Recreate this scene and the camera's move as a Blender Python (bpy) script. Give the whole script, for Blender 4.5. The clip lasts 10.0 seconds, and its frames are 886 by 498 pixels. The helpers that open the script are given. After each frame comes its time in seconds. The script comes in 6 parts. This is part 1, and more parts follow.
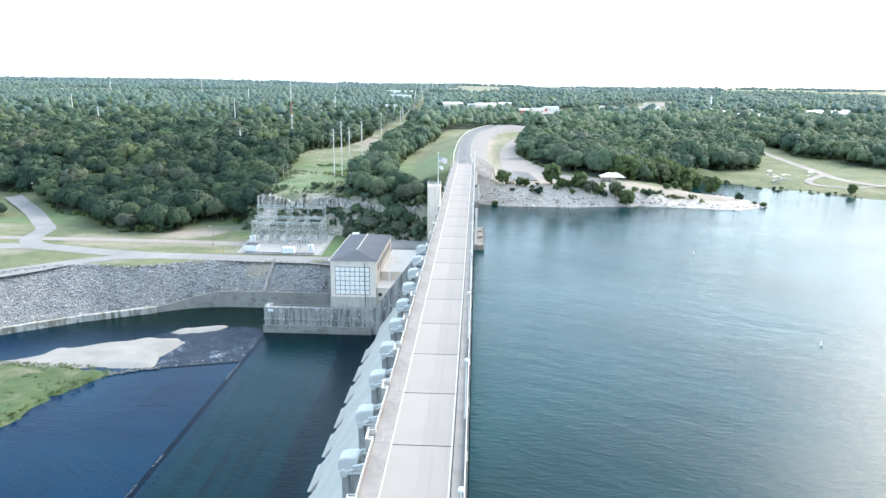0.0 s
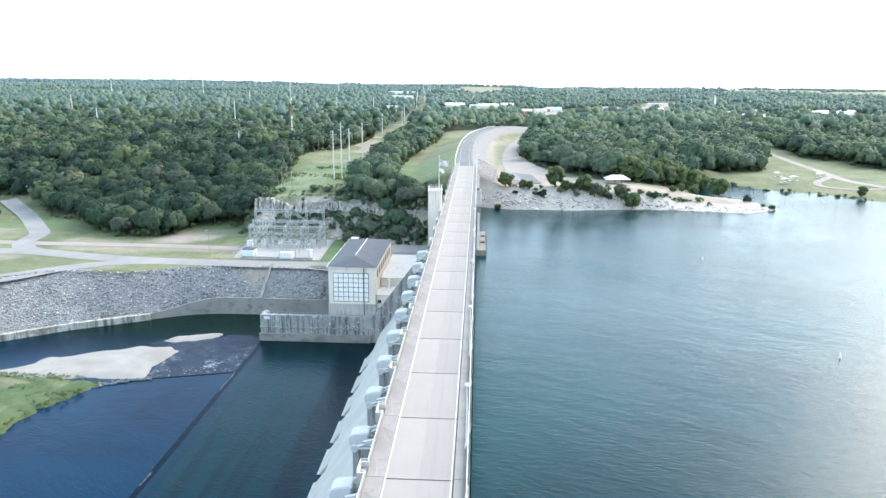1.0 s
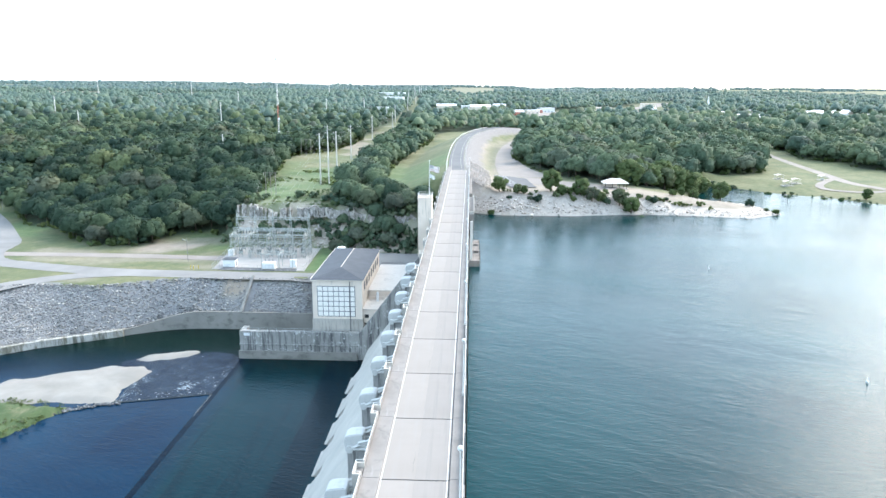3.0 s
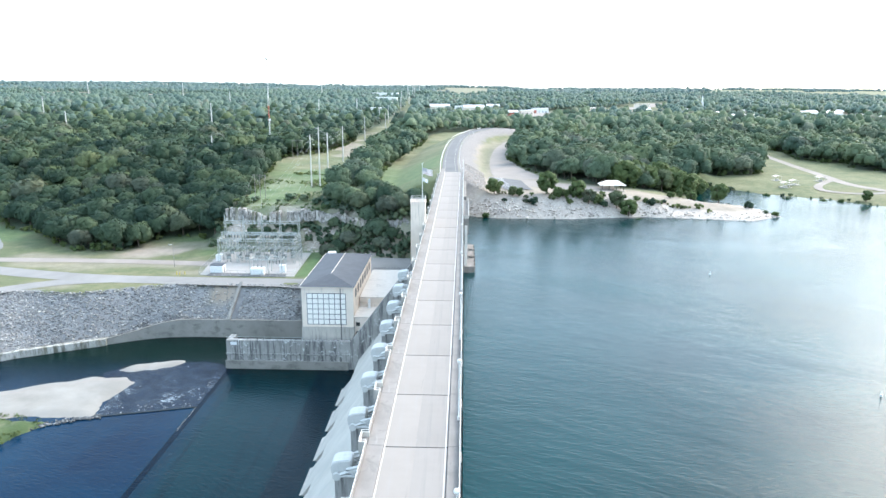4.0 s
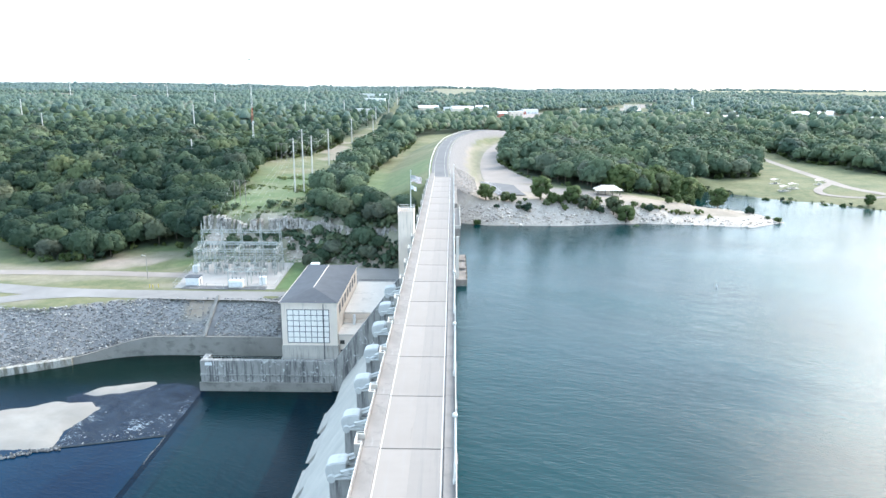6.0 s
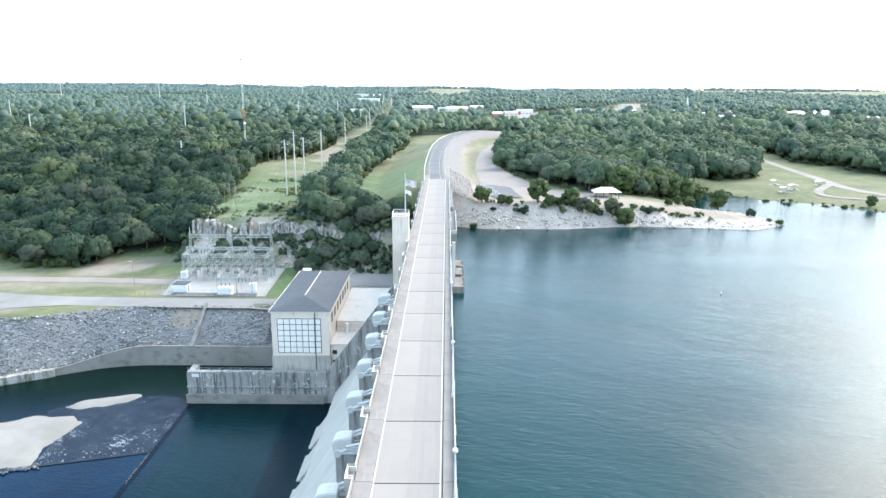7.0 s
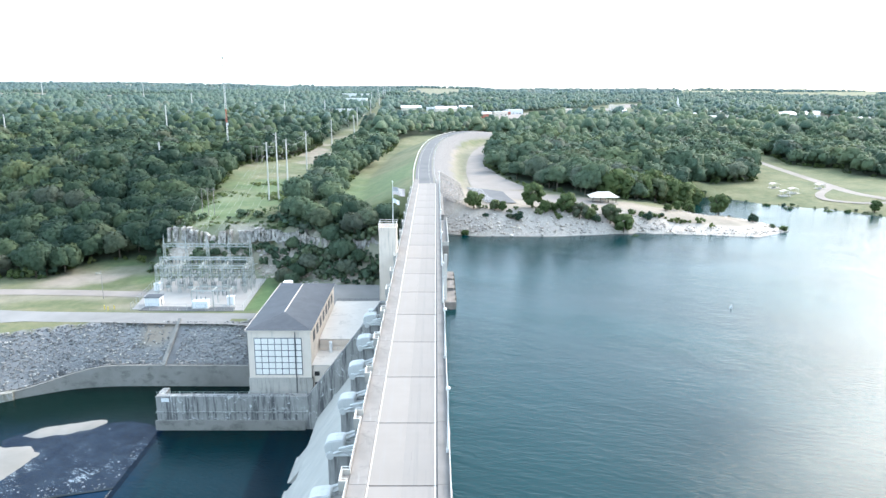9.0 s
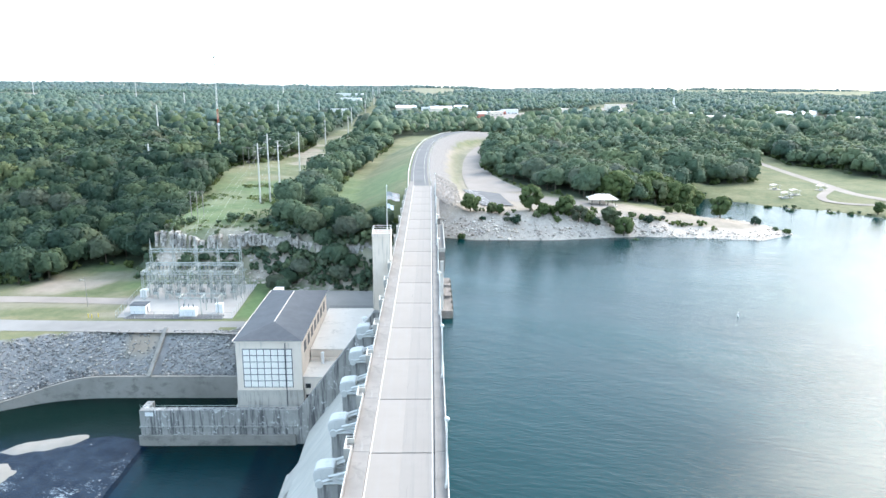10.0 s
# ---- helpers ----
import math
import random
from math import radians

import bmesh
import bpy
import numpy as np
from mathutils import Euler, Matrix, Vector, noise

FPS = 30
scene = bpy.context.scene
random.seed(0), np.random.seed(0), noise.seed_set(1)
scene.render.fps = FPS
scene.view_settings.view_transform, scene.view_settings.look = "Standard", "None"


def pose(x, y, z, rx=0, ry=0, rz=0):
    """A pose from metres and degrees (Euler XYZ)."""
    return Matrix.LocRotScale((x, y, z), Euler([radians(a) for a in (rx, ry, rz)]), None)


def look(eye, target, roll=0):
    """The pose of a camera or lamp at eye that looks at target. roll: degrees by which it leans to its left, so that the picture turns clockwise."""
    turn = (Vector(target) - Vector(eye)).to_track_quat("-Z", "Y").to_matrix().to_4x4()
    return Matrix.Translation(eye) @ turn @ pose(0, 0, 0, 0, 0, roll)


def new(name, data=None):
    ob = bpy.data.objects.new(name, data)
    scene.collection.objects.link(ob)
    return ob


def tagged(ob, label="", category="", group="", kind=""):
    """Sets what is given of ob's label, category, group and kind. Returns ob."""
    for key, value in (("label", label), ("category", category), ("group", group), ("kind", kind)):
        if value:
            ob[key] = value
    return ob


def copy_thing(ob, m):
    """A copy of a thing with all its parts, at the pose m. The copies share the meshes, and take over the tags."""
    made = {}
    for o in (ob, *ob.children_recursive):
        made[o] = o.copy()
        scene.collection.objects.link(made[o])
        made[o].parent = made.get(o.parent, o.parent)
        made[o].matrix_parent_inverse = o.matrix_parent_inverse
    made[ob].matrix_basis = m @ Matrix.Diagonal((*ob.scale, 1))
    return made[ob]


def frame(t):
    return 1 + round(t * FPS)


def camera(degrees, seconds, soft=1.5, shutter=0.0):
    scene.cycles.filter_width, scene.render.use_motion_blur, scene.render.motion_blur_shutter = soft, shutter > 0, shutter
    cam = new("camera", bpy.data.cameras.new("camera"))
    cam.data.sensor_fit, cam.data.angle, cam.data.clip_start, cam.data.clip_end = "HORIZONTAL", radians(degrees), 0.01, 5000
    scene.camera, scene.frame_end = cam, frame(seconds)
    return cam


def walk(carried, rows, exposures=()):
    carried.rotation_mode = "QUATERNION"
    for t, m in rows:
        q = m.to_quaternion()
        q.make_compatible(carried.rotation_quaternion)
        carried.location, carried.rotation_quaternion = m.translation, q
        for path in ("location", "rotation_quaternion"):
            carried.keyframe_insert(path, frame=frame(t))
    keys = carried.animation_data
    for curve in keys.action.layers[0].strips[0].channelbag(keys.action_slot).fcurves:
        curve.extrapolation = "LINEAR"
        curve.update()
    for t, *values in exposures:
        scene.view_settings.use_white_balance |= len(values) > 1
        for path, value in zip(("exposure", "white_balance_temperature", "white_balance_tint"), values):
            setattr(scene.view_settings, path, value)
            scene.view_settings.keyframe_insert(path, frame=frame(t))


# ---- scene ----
cam = camera(64.6, 10.0)
PATH = [
    (0, (5.658, -4.67, 43.348), (5.569, -2.728, 42.878), 0.6),
    (0.5, (5.681, -0.939, 43.31), (5.587, 1.003, 42.841), 0.5),
    (1, (5.738, 2.802, 43.285), (5.642, 4.744, 42.817), 0.5),
    (1.5, (5.754, 6.491, 43.245), (5.662, 8.434, 42.777), 0.5),
    (2, (5.68, 10.127, 43.205), (5.593, 12.07, 42.738), 0.5),
    (2.5, (5.598, 13.79, 43.191), (5.516, 15.733, 42.725), 0.4),
    (4, (5.24, 24.901, 43.106), (5.183, 26.846, 42.641), 0.3),
    (4.5, (5.03, 28.653, 43.065), (4.981, 30.598, 42.602), 0.3),
    (5, (4.798, 32.393, 43.028), (4.757, 34.339, 42.566), 0.3),
    (5.5, (4.654, 36.054, 43.023), (4.621, 37.999, 42.561), 0.3),
    (7, (4.013, 47.055, 43.107), (4.003, 49.001, 42.645), 0.2),
    (7.5, (3.783, 50.776, 43.125), (3.782, 52.722, 42.662), 0.2),
    (8, (3.629, 54.549, 43.152), (3.636, 56.495, 42.69), 0.3),
    (8.5, (3.5, 58.317, 43.159), (3.514, 60.263, 42.696), 0.2),
    (9, (3.403, 62.059, 43.183), (3.425, 64.005, 42.72), 0.3),
    (9.5, (3.298, 65.829, 43.224), (3.326, 67.774, 42.761), 0.3),
    (10, (3.176, 69.628, 43.236), (3.212, 71.574, 42.772), 0.3),
]
walk(cam, [(t, look(eye, target, roll)) for t, eye, target, roll in PATH],
     exposures=[(0, 1.34, 6250, 8), (10, 1.34, 6250, 8)])

# ---------------------------------------------------------------- light
world = bpy.data.worlds.new("sky")
scene.world = world
world.use_nodes = True
wn, wl = world.node_tree.nodes, world.node_tree.links
wn.clear()
SUN_EL, SUN_AZ = radians(35), radians(52)      # azimuth from +y towards +x
sky = wn.new("ShaderNodeTexSky")
sky.sky_type, sky.sun_disc = "NISHITA", False
sky.sun_elevation, sky.sun_rotation = SUN_EL, SUN_AZ
sky.air_density, sky.dust_density, sky.ozone_density, sky.altitude = 1.0, 2.0, 1.5, 150
blue = wn.new("ShaderNodeBackground")
blue.inputs["Strength"].default_value = 0.13
wl.new(sky.outputs[0], blue.inputs["Color"])
veil = wn.new("ShaderNodeBackground")          # thin bright overcast
veil.inputs["Color"].default_value = (0.745, 0.915, 1.0, 1)
veil.inputs["Strength"].default_value = 0.56
both = wn.new("ShaderNodeAddShader")
wl.new(blue.outputs[0], both.inputs[0])
wl.new(veil.outputs[0], both.inputs[1])
wout = wn.new("ShaderNodeOutputWorld")
wl.new(both.outputs[0], wout.inputs["Surface"])
sun = new("sun", bpy.data.lights.new("sun", "SUN"))
sun.data.energy, sun.data.angle, sun.data.color = 1.9, radians(42), (1.0, 0.89, 0.76)
SUN_FROM = Vector((math.sin(SUN_AZ) * math.cos(SUN_EL), math.cos(SUN_AZ) * math.cos(SUN_EL), math.sin(SUN_EL)))
sun.matrix_world = look(SUN_FROM * 500, (0, 0, 0))

# ---------------------------------------------------------------- materials


def nodes_of(name):
    m = bpy.data.materials.new(name)
    m.use_nodes = True
    n, l = m.node_tree.nodes, m.node_tree.links
    return m, n, l, n["Principled BSDF"]


def noise_node(n, l, scale, detail=4, rough=0.6, space="Object", distort=0.0, stretch=None, turn=0.0):
    tc = n.new("ShaderNodeTexCoord")
    t = n.new("ShaderNodeTexNoise")
    t.inputs["Scale"].default_value, t.inputs["Detail"].default_value = scale, detail
    t.inputs["Roughness"].default_value, t.inputs["Distortion"].default_value = rough, distort
    if stretch:
        mp = n.new("ShaderNodeMapping")
        mp.vector_type = "TEXTURE"
        mp.inputs["Scale"].default_value = tuple(1 / k for k in stretch)
        mp.inputs["Rotation"].default_value = (0, 0, radians(turn))
        l.new(tc.outputs[space], mp.inputs["Vector"])
        l.new(mp.outputs[0], t.inputs["Vector"])
    else:
        l.new(tc.outputs[space], t.inputs["Vector"])
    return t.outputs["Fac"]


def ramp(n, l, fac, stops):
    r = n.new("ShaderNodeValToRGB")
    while len(r.color_ramp.elements) < len(stops):
        r.color_ramp.elements.new(0.5)
    for e, (p, c) in zip(r.color_ramp.elements, stops):
        e.position, e.color = p, (*c, 1)
    l.new(fac, r.inputs["Fac"])
    return r.outputs["Color"]


def mixed(n, l, a, b, fac, mode="MIX"):
    m = n.new("ShaderNodeMix")
    m.data_type, m.blend_type = "RGBA", mode
    for socket, v in ((m.inputs["Factor"], fac), (m.inputs["A"], a), (m.inputs["B"], b)):
        if isinstance(v, (int, float)):
            socket.default_value = v
        elif isinstance(v, tuple):
            socket.default_value = (*v, 1)
        else:
            l.new(v, socket)
    return m.outputs["Result"]


def bumped(n, l, b, height, strength, distance):
    k = n.new("ShaderNodeBump")
    k.inputs["Strength"].default_value, k.inputs["Distance"].default_value = strength, distance
    l.new(height, k.inputs["Height"])
    l.new(k.outputs[0], b.inputs["Normal"])


def attr(n, name):
    a = n.new("ShaderNodeAttribute")
    a.attribute_name = name
    return a.outputs["Fac"]


def surface(name, low, high, scale=0.5, fine=6.0, rough=0.85, bump=0.3, dist=0.05, streak=None, metal=0.0, vary=0.0, stain=None):
    """A matt surface: large and fine variation, optional vertical streaks and stains, and a variation from piece to piece."""
    m, n, l, b = nodes_of(name)
    big = noise_node(n, l, scale, 5, 0.65, distort=0.4)
    small = noise_node(n, l, fine, 4, 0.7)
    c = ramp(n, l, big, [(0.3, low), (0.7, high)])
    c = mixed(n, l, c, mixed(n, l, c, (0.5, 0.5, 0.5), small, "OVERLAY"), 0.55)
    if streak:
        s = noise_node(n, l, 1.0, 5, 0.7, stretch=streak[1])
        f = ramp(n, l, s, [(streak[2], (0, 0, 0)), (streak[3], (1, 1, 1))])
        c = mixed(n, l, c, streak[0], f)
    if stain:
        s = noise_node(n, l, stain[1], 6, 0.7, distort=1.0)
        f = ramp(n, l, s, [(stain[2], (0, 0, 0)), (stain[3], (1, 1, 1))])
        c = mixed(n, l, c, stain[0], f)
    if vary:
        info = n.new("ShaderNodeObjectInfo")
        v = ramp(n, l, info.outputs["Random"], [(0, (1 - vary,) * 3), (1, (1 + 0 * vary,) * 3)])
        c = mixed(n, l, c, v, 1.0, "MULTIPLY")
    l.new(c, b.inputs["Base Color"])
    b.inputs["Roughness"].default_value, b.inputs["Metallic"].default_value = rough, metal
    if bump:
        bumped(n, l, b, small, bump, dist)
    return m


def along(n, l, axis, lo, hi):
    """0 to 1 between two places along an axis, with a ragged limit."""
    tc, sep = n.new("ShaderNodeTexCoord"), n.new("ShaderNodeSeparateXYZ")
    l.new(tc.outputs["Object"], sep.inputs[0])
    add = n.new("ShaderNodeMath")
    add.operation = "MULTIPLY_ADD"
    add.inputs[1].default_value = 0.35 * (hi - lo)
    l.new(noise_node(n, l, 0.15, 3, 0.6), add.inputs[0])
    l.new(sep.outputs[axis], add.inputs[2])
    mp = n.new("ShaderNodeMapRange")
    mp.inputs["From Min"].default_value, mp.inputs["From Max"].default_value = lo, hi
    l.new(add.outputs[0], mp.inputs["Value"])
    return mp.outputs[0]


def water(name, deep, shallow, scale, strength, rough, patch, gloss=0.5, zones=(), foam=None, wind=-24, streaks=None):
    """Water: body colour in broad patches and zones (depth, painted reflection), with two sizes of ripple."""
    m, n, l, b = nodes_of(name)
    p = noise_node(n, l, patch, 3, 0.5, distort=0.6)
    c = ramp(n, l, p, [(0.35, deep), (0.7, shallow)])
    for axis, lo, hi, colour in zones:
        c = mixed(n, l, c, colour, along(n, l, axis, lo, hi))
    if streaks:
        f = noise_node(n, l, 1.0, 3, 0.55, stretch=(0.16, 0.008, 1.0))
        k = n.new("ShaderNodeMath")
        k.operation = "MULTIPLY"
        l.new(ramp(n, l, f, [(0.48, (0, 0, 0)), (0.62, (0.75,) * 3)]), k.inputs[0])
        l.new(along(n, l, "X", -68, -62), k.inputs[1])
        c = mixed(n, l, c, streaks, k.outputs[0])
    if foam:
        f = noise_node(n, l, 1.3, 6, 0.75, distort=0.8, stretch=(0.7, 1.5, 1), turn=-25)
        g = noise_node(n, l, 0.11, 2, 0.6)
        k = n.new("ShaderNodeMath")
        k.operation = "MULTIPLY_ADD"
        k.inputs[1].default_value = foam
        l.new(g, k.inputs[0])
        l.new(f, k.inputs[2])
        spray = n.new("ShaderNodeMath")
        spray.operation = "MULTIPLY"
        l.new(ramp(n, l, k.outputs[0], [(0.60 + 0.5 * foam, (0, 0, 0)), (0.78 + 0.5 * foam, (0.95,) * 3)]), spray.inputs[0])
        l.new(along(n, l, "Y", 222, 203), spray.inputs[1])
        c = mixed(n, l, c, (0.30, 0.34, 0.37), spray.outputs[0])
    l.new(c, b.inputs["Base Color"])
    b.inputs["Roughness"].default_value, b.inputs["IOR"].default_value = rough, 1.33
    b.inputs["Specular IOR Level"].default_value = gloss
    w1 = noise_node(n, l, scale, 5, 0.66, stretch=(0.55, 1.5, 1.0), turn=wind)
    w2 = noise_node(n, l, scale * 0.16, 4, 0.6, stretch=(0.6, 1.5, 1.0), turn=wind - 14)
    gust = ramp(n, l, noise_node(n, l, 0.018, 4, 0.6, distort=0.8, stretch=(0.7, 1.6, 1.0), turn=wind), [(0.3, (0.55,) * 3), (0.7, (1.25,) * 3)])
    add = n.new("ShaderNodeMath")
    add.operation = "MULTIPLY_ADD"
    add.inputs[1].default_value = 1.2
    l.new(w2, add.inputs[0])
    l.new(w1, add.inputs[2])
    swell = n.new("ShaderNodeMath")
    swell.operation = "MULTIPLY"
    l.new(add.outputs[0], swell.inputs[0])
    l.new(gust, swell.inputs[1])
    bumped(n, l, b, swell.outputs[0], strength, 0.5)
    return m


def foliage(name, dark, mid, light, thin=0.0):
    """Leaves: each tree has its own green, each spray a little of its own, and broad patches of the wood differ."""
    m, n, l, b = nodes_of(name)
    big = noise_node(n, l, 0.02, 3, 0.6)
    g = n.new("ShaderNodeNewGeometry")
    info = n.new("ShaderNodeObjectInfo")
    add = n.new("ShaderNodeMath")
    add.operation = "ADD"
    l.new(attr(n, "tree"), add.inputs[0])
    l.new(info.outputs["Random"], add.inputs[1])
    wrap = n.new("ShaderNodeMath")
    wrap.operation = "FRACT"
    l.new(add.outputs[0], wrap.inputs[0])
    c = ramp(n, l, wrap.outputs[0], [(0.0, dark), (0.55, mid), (0.84, light), (0.93, tuple(0.55 * sum(light) / 3 + 0.45 * a for a in light)), (1.0, dark)])
    c = mixed(n, l, c, ramp(n, l, g.outputs["Random Per Island"], [(0.0, (0.88, 0.89, 0.88)), (1.0, (1.12, 1.10, 1.07))]), 1.0, "MULTIPLY")
    c = mixed(n, l, c, ramp(n, l, big, [(0.32, (0.72, 0.82, 0.90)), (0.68, (1.30, 1.20, 1.02))]), 1.0, "MULTIPLY")
    fine = noise_node(n, l, 0.9, 4, 0.75)
    c = mixed(n, l, c, ramp(n, l, fine, [(0.35, (0.68, 0.72, 0.70)), (0.65, (1.25, 1.2, 1.16))]), 0.6, "MULTIPLY")
    l.new(c, b.inputs["Base Color"])
    b.inputs["Roughness"].default_value = 0.7
    b.inputs["Specular IOR Level"].default_value = 0.2
    bumped(n, l, b, noise_node(n, l, 0.8, 5, 0.75), 0.7, 0.8)
    if thin:
        t, mix = n.new("ShaderNodeBsdfTranslucent"), n.new("ShaderNodeMixShader")
        l.new(c, t.inputs["Color"])
        mix.inputs[0].default_value = thin
        l.new(b.outputs[0], mix.inputs[1])
        l.new(t.outputs[0], mix.inputs[2])
        l.new(mix.outputs[0], n["Material Output"].inputs["Surface"])
    return m


CONCRETE = surface("concrete", (0.38, 0.355, 0.32), (0.52, 0.485, 0.44), 0.12, 2.5, 0.88, 0.25, 0.04, ((0.16, 0.155, 0.15), (1.2, 1.2, 0.09), 0.5, 0.72))
STAINED = surface("stained_concrete", (0.24, 0.235, 0.224), (0.36, 0.352, 0.336), 0.15, 2.0, 0.9, 0.3, 0.05, ((0.085, 0.085, 0.09), (1.1, 1.1, 0.07), 0.48, 0.62), stain=((0.62, 0.62, 0.61), 0.6, 0.58, 0.66))
PIER = surface("pier_concrete", (0.27, 0.266, 0.258), (0.40, 0.392, 0.38), 0.3, 2.0, 0.88, 0.3, 0.04, ((0.13, 0.13, 0.132), (1.5, 1.5, 0.12), 0.48, 0.64))
SPILL = surface("spillway_concrete", (0.40, 0.375, 0.34), (0.52, 0.49, 0.445), 0.1, 1.5, 0.85, 0.2, 0.05, ((0.36, 0.36, 0.345), (0.06, 1.3, 0.06), 0.48, 0.7))
TOE_WALL = surface("mossy_toe_wall", (0.36, 0.345, 0.315), (0.52, 0.505, 0.475), 0.3, 2.0, 0.9, 0.35, 0.06, ((0.13, 0.125, 0.10), (0.7, 0.7, 0.10), 0.46, 0.62), stain=((0.20, 0.185, 0.14), 0.14, 0.52, 0.64))
OLD_CONCRETE = surface("old_concrete", (0.205, 0.194, 0.177), (0.295, 0.281, 0.259), 0.1, 2.0, 0.9, 0.3, 0.05, ((0.12, 0.115, 0.105), (0.25, 0.25, 0.35), 0.52, 0.72))
DECK = surface("deck_concrete", (0.258, 0.228, 0.206), (0.302, 0.268, 0.243), 0.09, 3.0, 0.85, 0.1, 0.02, ((0.285, 0.265, 0.25), (1.1, 0.03, 1), 0.52, 0.75), vary=0.05)
DECK_WORN = surface("worn_deck_concrete", (0.234, 0.209, 0.191), (0.276, 0.248, 0.228), 0.09, 3.0, 0.85, 0.1, 0.02, ((0.20, 0.186, 0.176), (1.1, 0.03, 1), 0.50, 0.72), vary=0.05)
KERB = surface("kerb_concrete", (0.195, 0.176, 0.163), (0.265, 0.241, 0.224), 0.2, 3.0, 0.9, 0.2, 0.03, ((0.33, 0.315, 0.30), (0.9, 0.12, 1), 0.54, 0.7), stain=((0.16, 0.148, 0.138), 0.35, 0.55, 0.72))
PAINT_WHITE = surface("white_paint", (0.58, 0.57, 0.55), (0.72, 0.71, 0.69), 0.4, 8.0, 0.5, 0.05, 0.01)
TAR = surface("joint_filler", (0.05, 0.05, 0.05), (0.10, 0.10, 0.10), 1.0, 8.0, 0.8, 0.2, 0.01)
ASPHALT = surface("asphalt", (0.095, 0.094, 0.098), (0.15, 0.148, 0.152), 0.08, 3.0, 0.9, 0.15, 0.02)
OLD_ASPHALT = surface("old_asphalt", (0.19, 0.182, 0.176), (0.265, 0.253, 0.244), 0.06, 2.0, 0.9, 0.15, 0.02)
GRAVEL = surface("gravel", (0.225, 0.194, 0.174), (0.30, 0.262, 0.236), 0.05, 2.5, 0.95, 0.4, 0.05)
PAD = surface("pad_gravel", (0.32, 0.298, 0.28), (0.41, 0.385, 0.362), 0.08, 3.0, 0.95, 0.4, 0.05)
STEEL = surface("galvanised_steel", (0.33, 0.362, 0.35), (0.45, 0.475, 0.46), 0.5, 6.0, 0.5, 0.05, 0.01, metal=0.35)
GATE_PAINT = surface("pale_blue_gate_paint", (0.52, 0.52, 0.505), (0.62, 0.615, 0.60), 0.4, 5.0, 0.6, 0.1, 0.02, ((0.42, 0.44, 0.44), (1.2, 1.2, 0.2), 0.55, 0.75))
BEIGE = surface("beige_wall_panel", (0.72, 0.62, 0.53), (0.80, 0.70, 0.61), 0.2, 4.0, 0.8, 0.1, 0.02, ((0.45, 0.42, 0.38), (0.9, 0.9, 0.08), 0.56, 0.75))
TOWER_WALL = surface("grey_beige_concrete", (0.68, 0.575, 0.485), (0.77, 0.66, 0.565), 0.2, 3.0, 0.85, 0.15, 0.03, ((0.32, 0.285, 0.25), (0.9, 0.9, 0.07), 0.54, 0.75))
PANE = surface("translucent_white_pane", (0.86, 0.82, 0.77), (0.93, 0.89, 0.84), 0.5, 4.0, 0.6, 0.02, 0.01, vary=0.06)
FRAME = surface("dark_window_frame", (0.08, 0.08, 0.09), (0.12, 0.12, 0.13), 1.0, 6.0, 0.5, 0.05, 0.01)
ROOF = surface("dark_grey_roofing", (0.062, 0.068, 0.080), (0.088, 0.094, 0.108), 0.3, 5.0, 0.75, 0.1, 0.02)
MEMBRANE = surface("pale_roof_membrane", (0.62, 0.555, 0.495), (0.70, 0.635, 0.575), 0.15, 3.0, 0.85, 0.1, 0.02, stain=((0.44, 0.395, 0.35), 0.3, 0.55, 0.75))
DARK = surface("dark_opening", (0.015, 0.015, 0.017), (0.03, 0.03, 0.03), 1.0, 5.0, 0.4, 0.0)
WOOD = surface("weathered_wood_pole", (0.50, 0.48, 0.45), (0.62, 0.60, 0.57), 0.6, 6.0, 0.85, 0.2, 0.02)
GREY_WOOD = surface("grey_wood", (0.20, 0.19, 0.17), (0.30, 0.28, 0.26), 0.6, 6.0, 0.9, 0.2, 0.02)
BARK = surface("bark", (0.10, 0.08, 0.06), (0.17, 0.14, 0.11), 1.0, 6.0, 0.95, 0.6, 0.05)
WHITE = surface("white_metal", (0.70, 0.71, 0.72), (0.80, 0.80, 0.80), 0.5, 6.0, 0.5, 0.03, 0.01)
SAND = surface("gravel_bar", (0.22, 0.205, 0.185), (0.31, 0.29, 0.265), 0.08, 3.0, 0.95, 0.4, 0.05)
LAKE = water("lake_water", (0.0001, 0.021, 0.025), (0.0002, 0.039, 0.045), 0.8, 0.28, 0.05, 0.012, 0.27, wind=-17)
# The Y zone paints the dark green reflection of wall and bank into the colour.
TAIL = water("tailrace_water", (0.0001, 0.012, 0.036), (0.0002, 0.023, 0.056), 0.9, 0.26, 0.05, 0.03, 0.13,
             (("X", -69, -60, (0.0001, 0.021, 0.030)), ("Y", 212, 244, (0.002, 0.012, 0.010))), streaks=(0.0003, 0.008, 0.016))
LEAF = foliage("oak_leaves", (0.034, 0.064, 0.046), (0.062, 0.100, 0.064), (0.112, 0.150, 0.080), 0.25)
LEAF_LIVE = foliage("live_oak_leaves", (0.078, 0.122, 0.084), (0.108, 0.156, 0.102), (0.148, 0.196, 0.118), 0.25)
LEAF_BRIGHT = foliage("bright_leaves", (0.098, 0.142, 0.058), (0.138, 0.184, 0.078), (0.182, 0.222, 0.100), 0.4)
# Far woods: the paleness and blue of haze are put into the leaf colour.
LEAF_HAZE = foliage("hazy_canopy_leaves", (0.078, 0.120, 0.104), (0.094, 0.140, 0.118), (0.112, 0.158, 0.130))


